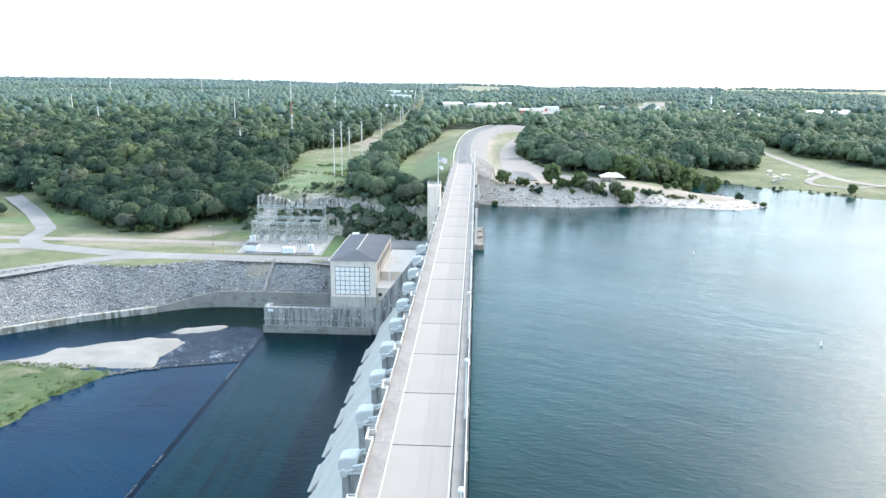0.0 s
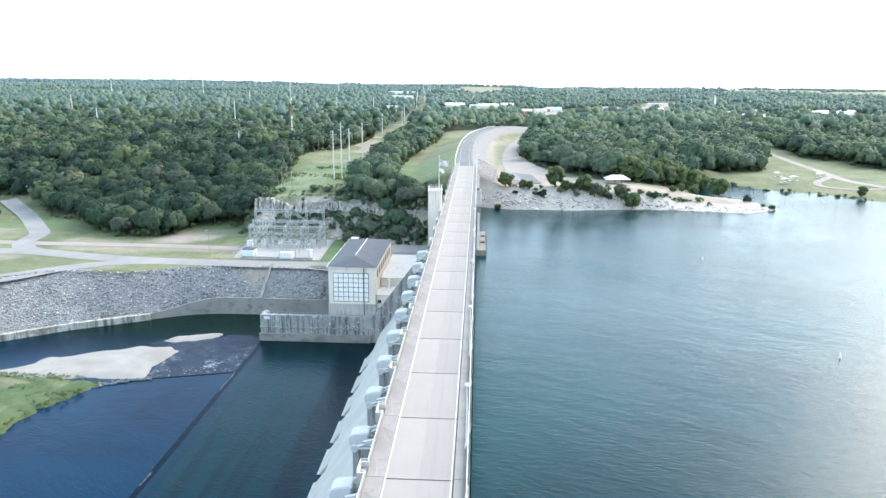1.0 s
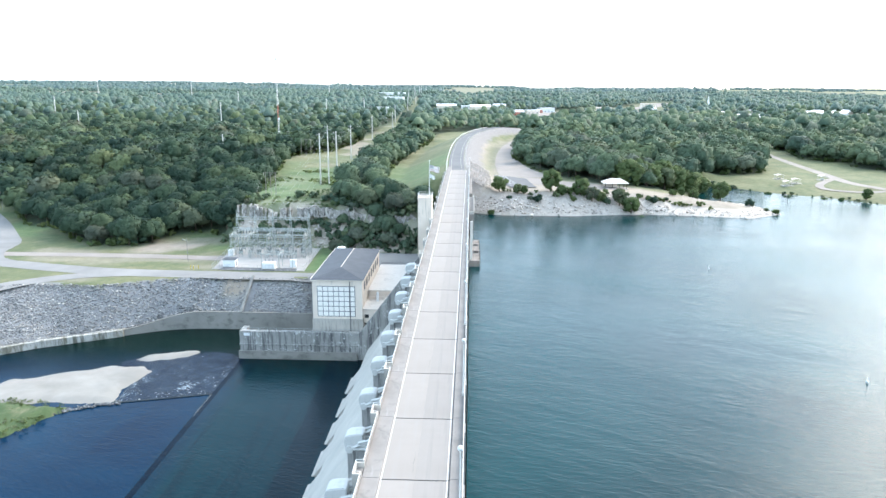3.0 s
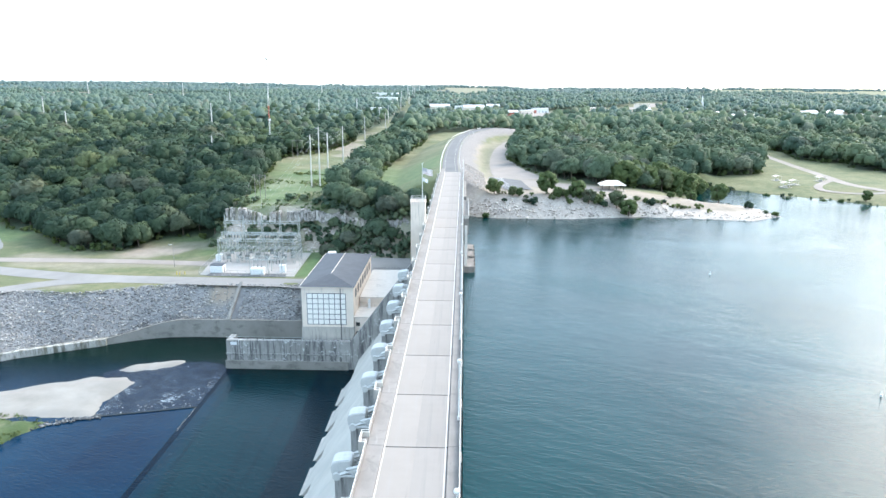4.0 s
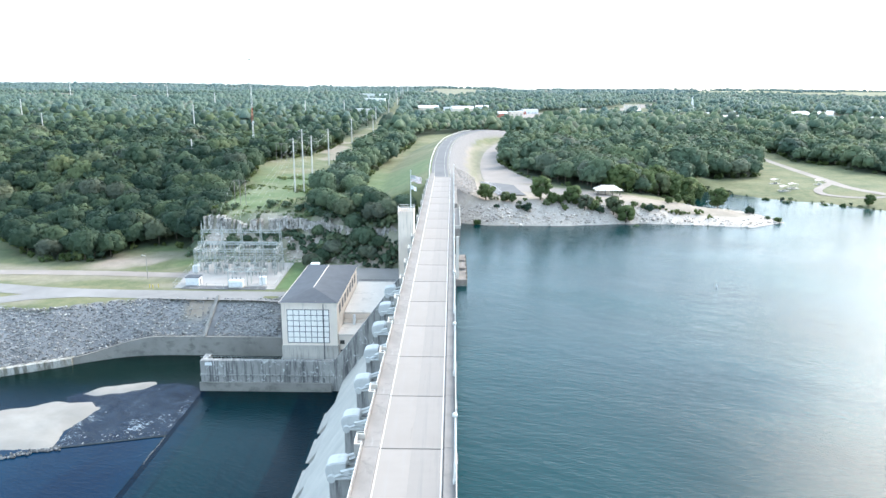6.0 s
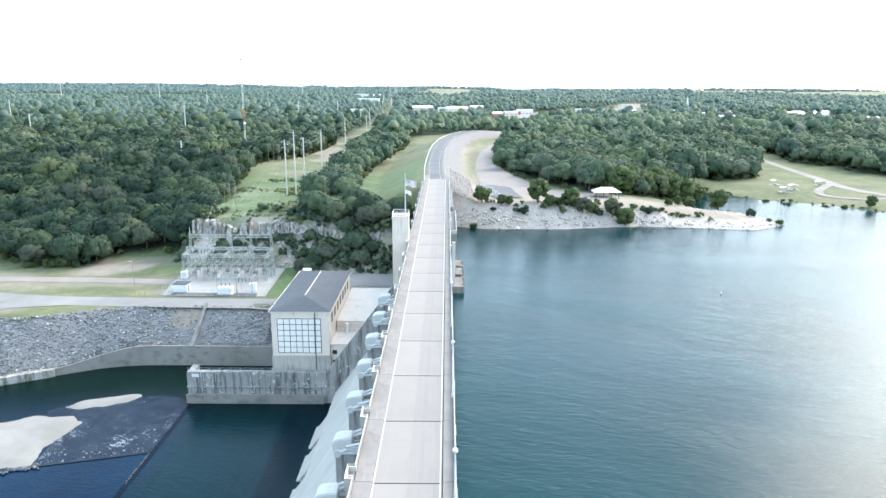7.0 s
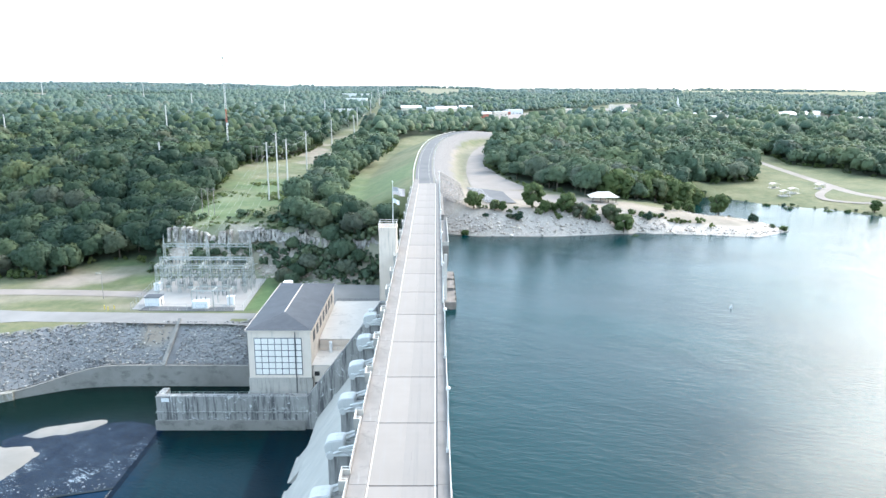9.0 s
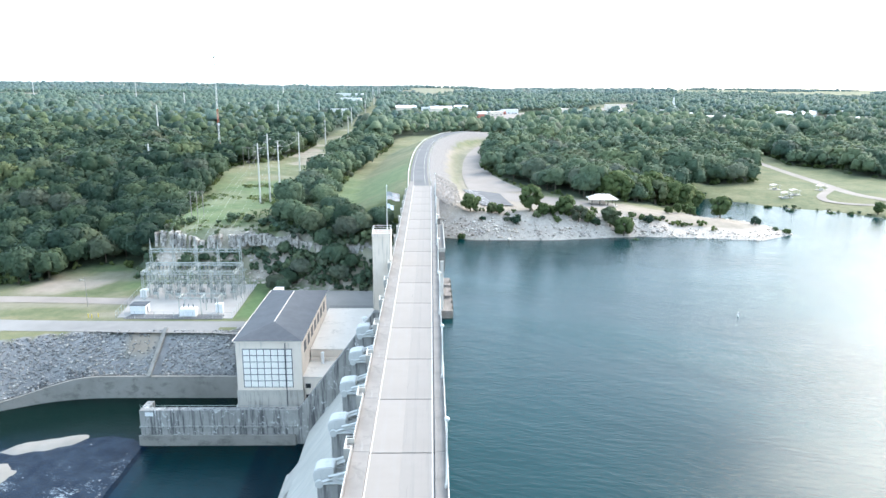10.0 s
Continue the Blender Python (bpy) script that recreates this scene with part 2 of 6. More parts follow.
# Horizon woods: still more of the haze's blue put into the leaf colour.
LEAF_HORIZON_HAZE = foliage("hazy_horizon_leaves", (0.080, 0.122, 0.124), (0.098, 0.146, 0.146), (0.118, 0.166, 0.162))


def make_ground_material():
    m, n, l, b = nodes_of("ground_cover")
    big = noise_node(n, l, 0.03, 6, 0.65, distort=0.5)
    mid = noise_node(n, l, 0.25, 5, 0.7)
    fine = noise_node(n, l, 2.0, 4, 0.7)
    grass = ramp(n, l, big, [(0.3, (0.084, 0.106, 0.050)), (0.5, (0.134, 0.145, 0.076)), (0.72, (0.205, 0.188, 0.115))])
    grass = mixed(n, l, grass, ramp(n, l, mid, [(0.3, (0.6, 0.7, 0.55)), (0.7, (1.25, 1.15, 1.1))]), 0.8, "MULTIPLY")
    lush = ramp(n, l, mid, [(0.3, (0.066, 0.114, 0.043)), (0.7, (0.116, 0.172, 0.068))])
    c = mixed(n, l, grass, lush, attr(n, "lush"))
    dirt_haze = ramp(n, l, mid, [(0.25, (0.235, 0.196, 0.158)), (0.75, (0.335, 0.286, 0.236))])
    c = mixed(n, l, c, dirt_haze, attr(n, "dirt_haze"))
    rock = ramp(n, l, noise_node(n, l, 0.5, 6, 0.75, distort=1.2), [(0.3, (0.31, 0.265, 0.23)), (0.55, (0.46, 0.405, 0.36)), (0.75, (0.58, 0.525, 0.475))])
    c = mixed(n, l, c, rock, attr(n, "rock"))
    c = mixed(n, l, c, ramp(n, l, mid, [(0.3, (0.19, 0.192, 0.20)), (0.7, (0.29, 0.288, 0.288))]), attr(n, "riprap"))
    c = mixed(n, l, c, ramp(n, l, fine, [(0.3, (0.13, 0.119, 0.115)), (0.7, (0.265, 0.243, 0.233))]), attr(n, "bank"))
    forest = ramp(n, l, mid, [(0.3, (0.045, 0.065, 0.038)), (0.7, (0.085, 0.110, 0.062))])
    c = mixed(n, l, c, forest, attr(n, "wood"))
    l.new(c, b.inputs["Base Color"])
    b.inputs["Roughness"].default_value = 0.95
    bumped(n, l, b, fine, 0.5, 0.15)
    return m


GROUND = make_ground_material()

# ---------------------------------------------------------------- mesh helpers


def finish(name, bm, material, parent=None, smooth=False):
    me = bpy.data.meshes.new(name)
    bmesh.ops.recalc_face_normals(bm, faces=bm.faces)
    bm.to_mesh(me)
    bm.free()
    if smooth:
        for p in me.polygons:
            p.use_smooth = True
    me.materials.append(material)
    ob = new(name, me)
    if parent:
        ob.parent = parent
    return ob


def part(name, bm, material, parent, label="", smooth=False):
    ob = finish(name, bm, material, parent, smooth)
    return tagged(ob, label) if label else ob


def piece(name, mesh, parent, m):
    ob = new(name, mesh)
    ob.parent = parent
    ob.matrix_basis = m
    return ob


def thing(name, label, category, group="", kind="", at=(0, 0, 0)):
    ob = new(name)
    ob.location = at
    ob.empty_display_size = 0.5
    return tagged(ob, label, category, group, kind)


def box(bm, x0, x1, y0, y1, z0, z1, bevel=0.0):
    r = bmesh.ops.create_cube(bm, size=1.0)
    for v in r["verts"]:
        v.co = Vector((x0 if v.co.x < 0 else x1, y0 if v.co.y < 0 else y1, z0 if v.co.z < 0 else z1))
    if bevel:
        edges = list({e for v in r["verts"] for e in v.link_edges})
        bmesh.ops.bevel(bm, geom=edges, offset=bevel, segments=1, affect="EDGES")
    return bm


def boxes(*rows, bevel=0.0):
    bm = bmesh.new()
    for r in rows:
        box(bm, *r, bevel=bevel)
    return bm


def rod(bm, a, b, r0, r1=None, n=6):
    a, b = Vector(a), Vector(b)
    r1 = r0 if r1 is None else r1
    d = b - a
    q = d.to_track_quat("Z", "Y").to_matrix().to_4x4()
    bmesh.ops.create_cone(bm, cap_ends=True, segments=n, radius1=r0, radius2=r1, depth=d.length,
                          matrix=Matrix.Translation((a + b) / 2) @ q)
    return bm


def rods(*rows, n=6):
    bm = bmesh.new()
    for a, b, r in rows:
        rod(bm, a, b, r, n=n)
    return bm


def prism(outline, axis, lo, hi, bm=None):
    """A closed outline in the plane across axis ('x': y,z; 'y': x,z; 'z': x,y), drawn out from lo to hi."""
    bm = bm or bmesh.new()
    place = {"x": lambda p, d: (d, p[0], p[1]), "y": lambda p, d: (p[0], d, p[1]), "z": lambda p, d: (p[0], p[1], d)}[axis]
    a = [bm.verts.new(place(p, lo)) for p in outline]
    b = [bm.verts.new(place(p, hi)) for p in outline]
    bm.faces.new(a)
    bm.faces.new(b[::-1])
    for i in range(len(a)):
        j = (i + 1) % len(a)
        bm.faces.new((a[j], a[i], b[i], b[j]))
    return bm


def np_mesh(name, verts, faces, material, smooth=False, normals=None):
    """A mesh out of arrays of corners and of triangles or quads."""
    me = bpy.data.meshes.new(name)
    verts, faces = np.asarray(verts, np.float32), np.asarray(faces, np.int32)
    k = faces.shape[1]
    me.vertices.add(len(verts))
    me.vertices.foreach_set("co", verts.ravel())
    me.loops.add(faces.size)
    me.loops.foreach_set("vertex_index", faces.ravel())
    me.polygons.add(len(faces))
    me.polygons.foreach_set("loop_start", np.arange(0, faces.size, k, dtype=np.int32))
    me.polygons.foreach_set("use_smooth", np.full(len(faces), smooth))
    me.update(calc_edges=True)
    me.materials.append(material)
    if normals is not None:
        me.polygons.foreach_set("use_smooth", np.full(len(faces), True))
        me.normals_split_custom_set_from_vertices(np.asarray(normals, np.float32))
    return me


def smooth_step(a, b, v):
    t = np.clip((v - a) / (b - a), 0, 1)
    return t * t * (3 - 2 * t)


def hash_noise(x, y, seed=0):
    """Smooth value noise for arrays, -1 to 1, one lattice step per unit."""
    xi, yi = np.floor(x).astype(np.int64), np.floor(y).astype(np.int64)
    fx, fy = x - xi, y - yi
    fx, fy = fx * fx * (3 - 2 * fx), fy * fy * (3 - 2 * fy)

    def at(i, j):
        h = (i * 374761393 + j * 668265263 + seed * 974634777) & 0xFFFFFFFF
        h = ((h ^ (h >> 13)) * 1274126177) & 0xFFFFFFFF
        return ((h ^ (h >> 16)) & 0xFFFF) / 32767.5 - 1

    return (at(xi, yi) * (1 - fx) + at(xi + 1, yi) * fx) * (1 - fy) + (at(xi, yi + 1) * (1 - fx) + at(xi + 1, yi + 1) * fx) * fy


def fractal(x, y, size, octaves=4, seed=0):
    total, amp = 0, 1.0
    for k in range(octaves):
        total = total + amp * hash_noise(x / size, y / size, seed + k)
        size, amp = size / 2, amp / 2
    return total


def inside_distance(poly, x, y):
    """Distance to a closed outline, positive inside."""
    best = np.full(np.shape(x), 1e9)
    inside = np.zeros(np.shape(x), bool)
    for (ax, ay), (bx, by) in zip(poly, poly[1:] + poly[:1]):
        dx, dy = bx - ax, by - ay
        t = np.clip(((x - ax) * dx + (y - ay) * dy) / (dx * dx + dy * dy), 0, 1)
        best = np.minimum(best, np.hypot(x - ax - t * dx, y - ay - t * dy))
        if ay != by:
            inside ^= ((ay > y) != (by > y)) & (x < ax + (y - ay) * dx / dy)
    return np.where(inside, best, -best)


def line_distance(line, x, y):
    best = np.full(np.shape(x), 1e9)
    for (ax, ay), (bx, by) in zip(line, line[1:]):
        dx, dy = bx - ax, by - ay
        t = np.clip(((x - ax) * dx + (y - ay) * dy) / (dx * dx + dy * dy), 0, 1)
        best = np.minimum(best, np.hypot(x - ax - t * dx, y - ay - t * dy))
    return best


def curved(points, step=6.0):
    """A smooth line through points."""
    p = [Vector(q) for q in points]
    p = [2 * p[0] - p[1], *p, 2 * p[-1] - p[-2]]
    out = []
    for i in range(1, len(p) - 2):
        k = max(2, int((p[i + 1] - p[i]).length / step))
        for j in range(k):
            t = j / k
            a, b, c, d = p[i - 1:i + 3]
            out.append(0.5 * (2 * b + (c - a) * t + (2 * a - 5 * b + 4 * c - d) * t * t + (3 * b - a - 3 * c + d) * t ** 3))
    out.append(p[-2])
    return [tuple(v) for v in out]

# ---------------------------------------------------------------- levels and outlines
LAKE_Z, TAIL_Z, BENCH_Z = -17.1, -45.66, -29.5
BAY, JOINT = 14.63, 101.75                      # bays of the dam; the place of one joint
ROAD_LINE = curved([(-1.2, 362), (-2.6, 420), (-2.4, 490), (-0.6, 548), (4, 606), (14, 660), (28, 698), (48, 728), (84, 756), (150, 785), (220, 805)])
LAKE_LAND = [(-400, 344), (8, 343), (22, 338), (50, 338), (88, 345), (114, 341), (134, 337), (153, 349), (151, 357), (146, 373),
             (138, 383), (128, 387), (125, 396), (128, 412), (134, 432), (145, 443), (155, 439), (163, 429), (172, 418), (183, 409), (204, 397), (212, 382), (250, 366),
             (330, 352), (420, 330), (600, 320), (1000, 250), (4990, 200), (4990, 5000), (-400, 5000)]
TAIL_LAND = [(400, 262), (-50, 262), (-52, 258.9), (-90, 258.9), (-103, 256.8), (-112, 252.6), (-118, 249.2), (-140, 236.4), (-161, 221.2), (-200, 193), (-260, 150), (-400, 60), (-900, -150),
             (-4990, -600), (-4990, 5000), (400, 5000)]
PARK = [(143, 443), (150, 458), (173, 477), (192, 481), (207, 516), (222, 580), (240, 628), (262, 622), (262, 588), (254, 556), (266, 540), (284, 540), (271, 508), (290, 488),
        (340, 470), (430, 440), (480, 400), (480, 300), (250, 366), (204, 397), (163, 429)]
GLADE = [(-104, 322), (-100, 340), (-112, 400), (-114, 430), (-124, 498), (-124, 534), (-108, 552), (-101, 600), (-100, 640), (-98, 900), (-110, 1300), (-138, 1800), (-122, 1800), (-84, 1300), (-66, 900),
         (-61, 620), (-58, 470), (-51, 372), (-56, 330)]
GRASS_STRIP = [(-8, 333), (-32, 343), (-43, 385), (-46, 450), (-43, 530), (-36, 600), (-33, 650), (-31, 720), (-20, 785), (16, 792), (60, 775), (60, 700), (0, 600), (-6, 400)]
BEACH = [(3, 343), (3, 372), (4, 420), (8, 500), (14, 580), (30, 640), (52, 700), (62, 690), (50, 640), (42, 590), (31, 520), (32, 455), (40, 418), (52, 398),
         (70, 384), (88, 376), (104, 374), (118, 380), (126, 392), (134, 372), (160, 355), (140, 330), (60, 325)]
BANK_GRASS = [(13, 405), (18, 424), (22, 470), (25, 530), (29, 595), (38, 645), (52, 700), (34, 672), (21, 610), (17, 550), (17, 480)]
TOWN = [(-38, 1266, 34), (-4, 1256, 20), (20, 1252, 36), (58, 1360, 24), (-165, 1592, 44), (-137, 1196, 36), (-208, 1960, 70), (-260, 1500, 30), (-330, 1420, 36), (86, 1130, 16),
        (104, 1172, 22), (132, 1225, 26), (227, 1240, 30), (306, 1235, 20), (262, 1120, 22), (342, 1036, 18), (336, 1372, 26), (375, 985, 22), (502, 1076, 30), (542, 1086, 30), (520, 905, 20),
        (440, 1330, 24), (660, 1060, 22), (373, 1176, 14), (372, 1089, 16), (428, 1181, 14), (384, 1015, 20), (531, 1136, 18), (572, 1140, 16), (631, 1145, 14), (556, 968, 16)]
LOTS = [(66, 930), (112, 930), (178, 1070), (275, 1170), (335, 1255), (335, 1335), (230, 1335), (150, 1265), (92, 1185), (66, 1080)]
TOWN_ROAD = curved([(92, 985), (101, 1088), (130, 1170), (175, 1245), (245, 1300), (335, 1410), (430, 1620)])


def upland(x, y):
    r = np.hypot(x, y)
    rise = -10.5 + 9 * smooth_step(450, 2200, r) + 3 * smooth_step(2200, 4700, r)
    hills = smooth_step(600, 2500, r) * 5 * fractal(x, y, 900, 3, 5)
    west = 21 * smooth_step(3300, 4700, r) * smooth_step(-300, -2300, x)
    return rise + hills + west + 0.5 * fractal(x, y, 40, 3, 9)


def bank_width(x):
    """How far the rock slope reaches back from the tailrace."""
    return 9.4 + 17 * smooth_step(-120, -164, x)


def ground_level(x, y):
    x, y = np.asarray(x, float), np.asarray(y, float)
    up = upland(x, y)
    # west bank: rock toe, bench, cliff or hillside, upland
    s = inside_distance(TAIL_LAND, x, y)
    rough = fractal(x, y, 9, 3, 2)
    step = 2.2 + 4.0 * smooth_step(-119, -94, x)
    bank = TAIL_Z + step + (BENCH_Z - TAIL_Z - step) * np.clip((s - 0.8) / bank_width(x), 0, 1)
    bank = np.where(s < 0.3, TAIL_Z - 3, bank)
    foot = 320 + 1.5 * fractal(x, y * 0, 16, 2, 3) - 16 * smooth_step(-60, -20, x)
    cliff = smooth_step(-1, 11, y - foot) * 0.48 + smooth_step(11, 13, y - foot) * 0.40 + smooth_step(13, 30, y - foot) * 0.12
    hill = smooth_step(318, 430, y + 0.25 * (x + 110))
    w = smooth_step(-112, -98, x)
    west = bank + (up + 0 * x - BENCH_Z) * (w * cliff + (1 - w) * hill) * (s > 5)
    west = west + 0.5 * rough * smooth_step(1, 5, y - foot) * w
    # lake shore
    d = inside_distance(LAKE_LAND, x, y)
    low = smooth_step(70, 130, x) * smooth_step(470, 400, y)
    park = smooth_step(140, 165, x) * smooth_step(900, 500, y)
    top = up * (1 - park) + (-14.5 + 0.02 * (y - 430)) * park
    top = np.where(y < 700, top + smooth_step(700, 480, y) * (1 - park) * 2.5, top)
    shelf = top * (1 - low) + (-13.6) * low
    reach = 11 + 12 * low + 14 * park
    shore = LAKE_Z - 0.1 + (shelf - LAKE_Z) * np.clip(d / reach, 0, 1) ** 0.8
    shore = np.where(d < 0, np.maximum(LAKE_Z + d * 0.35, -30), shore) + 0.35 * rough * smooth_step(0, 3, d) * smooth_step(40, 12, d)
    east = shore
    z = np.where(x < -2, west, east)
    # the road's embankment north of the bridge
    k = line_distance(ROAD_LINE, x, y)
    crest = -0.15 + (up + 0.4 + 0.15) * smooth_step(700, 800, y)
    slope = crest - np.maximum(k - 6.0, 0) * np.where(x < 0.02 * (y - 360) ** 1 * (y > 500), 0.42, 0.55)
    fill = np.where(y > 352, slope, -99)
    z = np.where((y > 352) & (y < 830), np.maximum(z, fill), z)
    # the dam itself fills the gap south of its end
    z = np.where((y < 300) & (x > -8) & (x < 6), -50.0, z)
    return z


def grid_line(lo, fine_lo, fine_hi, hi, step, growth):
    out = list(np.arange(fine_lo, fine_hi + 0.1, step))
    d, v = step, fine_hi
    while v < hi:
        d *= growth
        v += d
        out.append(min(v, hi))
    d, v = step, fine_lo
    while v > lo:
        d *= growth
        v -= d
        out.insert(0, max(v, lo))
    return np.array(out)


def drape(line, width, lift, name, material, label, category="road", bevel_ends=False):
    """A ribbon of road that follows the ground."""
    pts = [Vector(p) for p in line]
    verts, faces = [], []
    across = np.linspace(-0.5, 0.5, 5)
    for i, p in enumerate(pts):
        a, b = pts[max(i - 1, 0)], pts[min(i + 1, len(pts) - 1)]
        d = (b - a).normalized()
        side = Vector((d.y, -d.x))
        w = width(i / (len(pts) - 1)) if callable(width) else width
        zs = [float(ground_level(p.x + side.x * w * u, p.y + side.y * w * u)) for u in across]
        for u, zz in zip(across, zs):
            q = p + side * (w * u)
            verts.append((q.x, q.y, max(zz, sum(zs) / 5) + lift))
        if i:
            k = 5 * i
            faces += [(k - 5 + j, k - 4 + j, k + 1 + j, k + j) for j in range(4)]
    ob = new(name, np_mesh(name, verts, faces, material, True))
    return tagged(ob, label, category, kind="structure")


def build_ground():
    gx = grid_line(-4990, -200, 260, 4990, 2.5, 1.09)
    gy = grid_line(-1200, 205, 620, 4980, 2.5, 1.07)
    x, y = np.meshgrid(gx, gy)
    z = ground_level(x, y)
    nx = len(gx)
    i, j = np.meshgrid(np.arange(nx - 1), np.arange(len(gy) - 1))
    a = (j * nx + i).ravel()
    me = np_mesh("ground", np.stack([x, y, z], -1).reshape(-1, 3), np.stack([a, a + 1, a + nx + 1, a + nx], -1), GROUND, True)
    n2 = fractal(x, y, 12, 4, 21)
    s = inside_distance(TAIL_LAND, x, y)
    foot = 320 - 16 * smooth_step(-60, -20, x)
    rock = smooth_step(0, 3, y - foot) * smooth_step(24, 14, y - foot + 4 * n2) * smooth_step(-112, -96, x) * (x < -6)
    rock = rock * (0.55 + 0.7 * n2)
    riprap = ((s < bank_width(x) + 1.2) & (s > -20) & (x < -47)) * smooth_step(0.55, 0.2, np.exp(-np.hypot((x + 82) / 5, (y - 267) / 4) ** 2))
    d = inside_distance(LAKE_LAND, x, y)
    beach = smooth_step(-3, 3, inside_distance(BEACH, x, y) + 2 * n2)
    rock = np.maximum(rock, smooth_step(13, 8, d + 2 * n2) * (x > 0) * (x < 175) * beach)
    strip = smooth_step(6, 3, np.abs(inside_distance(BEACH, x, y) - 11 + 2 * n2)) * smooth_step(395, 415, y)
    dirt_haze = np.maximum(beach * 0.95 * (1 - 0.4 * strip), smooth_step(0.1, 0.5, fractal(x, y, 30, 3, 31)) * smooth_step(-150, -135, x) * smooth_step(-100, -115, x) * smooth_step(300, 310, y) * smooth_step(330, 320, y))
    dirt_haze = np.maximum(dirt_haze, 0.5 * smooth_step(-0.1, 0.6, fractal(x, y * 2.2, 24, 4, 37)) * (s > bank_width(x) + 1) * (y < 335) * (x < -60))
    # Far fields: pale soil, with the paleness of haze put in as well.
    dirt_haze = np.maximum(dirt_haze, (0.3 + 0.6 * (x < -900) - 0.25 * (x > 300)) * field_cover(x, y))
    dirt_haze = np.maximum(dirt_haze, (0.2 + 0.6 * smooth_step(450, 540, y)) * smooth_step(-0.1, 0.5, fractal(x, y, 26, 4, 47)) * smooth_step(350, 400, y) * (x < -48) * (x > -140) * (y < 900))
    dirt_haze = np.maximum(dirt_haze, smooth_step(1.6, 0.9, np.hypot((x + 82) / 5, (y - 267) / 4)))
    lush = 0.75 * smooth_step(-0.3, 0.4, fractal(x, y, 30, 3, 41)) * (x < 0) * smooth_step(560, 420, y) * np.maximum(smooth_step(328, 336, y), smooth_step(-114, -104, x) * smooth_step(270, 280, y))
    lush = np.maximum(lush, smooth_step(-62, -58, x) * smooth_step(-46, -50, x) * smooth_step(278, 282, y) * smooth_step(316, 308, y))
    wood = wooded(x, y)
    dirt_haze = np.maximum(dirt_haze, 0.75 * smooth_step(-4, 8, inside_distance(LOTS, x, y) + 10 * n2))
    k = line_distance(ROAD_LINE, x, y)
    bank = smooth_step(3, 5, k) * smooth_step(17, 14, k + 1.5 * n2) * (x > 0.03 * (y - 500)) * (y > 352) * (y < 720) * smooth_step(-3, 2, x)
    dirt_haze = dirt_haze * (1 - 0.5 * smooth_step(-1, 2, inside_distance(BANK_GRASS, x, y) + n2))
    dirt_haze = np.maximum(dirt_haze, 0.8 * smooth_step(20, 13, k) * (y > 690) * (x < 60))
    for key, v in (("bank", bank), ("rock", rock), ("riprap", riprap), ("dirt_haze", dirt_haze), ("lush", lush), ("wood", wood)):
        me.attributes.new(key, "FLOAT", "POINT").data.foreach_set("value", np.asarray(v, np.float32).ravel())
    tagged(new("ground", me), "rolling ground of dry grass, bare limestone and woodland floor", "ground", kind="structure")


def field_cover(x, y):
    """Where the far land is open fields, 0 to 1."""
    r = np.hypot(x, y)
    f = smooth_step(0.25, 0.45, fractal(x, y, 380, 3, 61) + 0.35 * smooth_step(2200, 3800, r) + 0.2 * smooth_step(0, 1200, x) * smooth_step(1900, 3000, r)) * smooth_step(1550, 2100, r)
    f = np.maximum(f, smooth_step(1.1, 0.9, np.hypot((x + 1430) / 260, (y - 2330) / 110)))
    return np.maximum(f, smooth_step(1.1, 0.9, np.hypot((x - 548) / 26, (y - 925) / 40)))


def wooded(x, y):
    """How far a place is covered by trees, 0 to 1."""
    n2 = 4 * fractal(x, y, 25, 3, 51)
    west = smooth_step(-2, 3, inside_distance([(60, 346), (-3, 338), (-14, 330), (-34, 329), (-52, 336), (-96, 334), (-106, 326), (-117, 341), (-136, 336), (-143, 321), (-157, 318), (-166, 320), (-190, 342), (-215, 357), (-250, 392),
                                               (-310, 400), (-420, 300), (-900, 60), (-4990, -300), (-4990, 5000), (60, 5000)], x, y) + n2 * 0.5)
    east = smooth_step(-1, 4, inside_distance([(84, 742), (66, 712), (55, 659), (52, 606), (40, 560), (36, 500), (37, 470), (46, 430), (53, 415), (63, 392), (76, 381), (89, 385), (100, 382), (114, 398),
                                               (128, 426), (142, 441), (149, 466), (5000, 470), (5000, 5000), (-90, 5000), (-90, 745)], x, y) + n2 * 0.3)
    w = np.where(x < -8, west, np.where((x < 20) & (y < 745), 0, east))
    for outline, edge in ((LOTS, 6), (PARK, 4), (GLADE, 5), (GRASS_STRIP, 3)):
        w = w * smooth_step(edge, -1, inside_distance(outline, x, y) + n2 * 0.4)
    w = w * smooth_step(10, 18, line_distance(ROAD_LINE, x, y))
    w = w * smooth_step(30, 60, line_distance(TOWN_ROAD, x, y))
    fields = field_cover(x, y)
    for bx, by, bw in TOWN:
        w = w * smooth_step(0.75, 1.15, np.hypot((x - bx) / (bw * 0.6 + 9), (y - by + 70) / 105))
    return w * (1 - fields) * (y > 250)


build_ground()
for nm, z, x0, x1, y0, y1, mat, lab in (
        ("lake_water", LAKE_Z, 5.6, 4990, -1200, 520, LAKE, "wide rippled teal lake water held behind the dam"),
        ("tailrace_water", TAIL_Z, -1500, -10, -1200, 262, TAIL, "calm dark blue tailwater below the spillway")):
    bm = bmesh.new()
    bm.faces.new([bm.verts.new(p) for p in ((x0, y0, z), (x1, y0, z), (x1, y1, z), (x0, y1, z))])
    tagged(finish(nm, bm, mat), lab, "water", kind="structure")

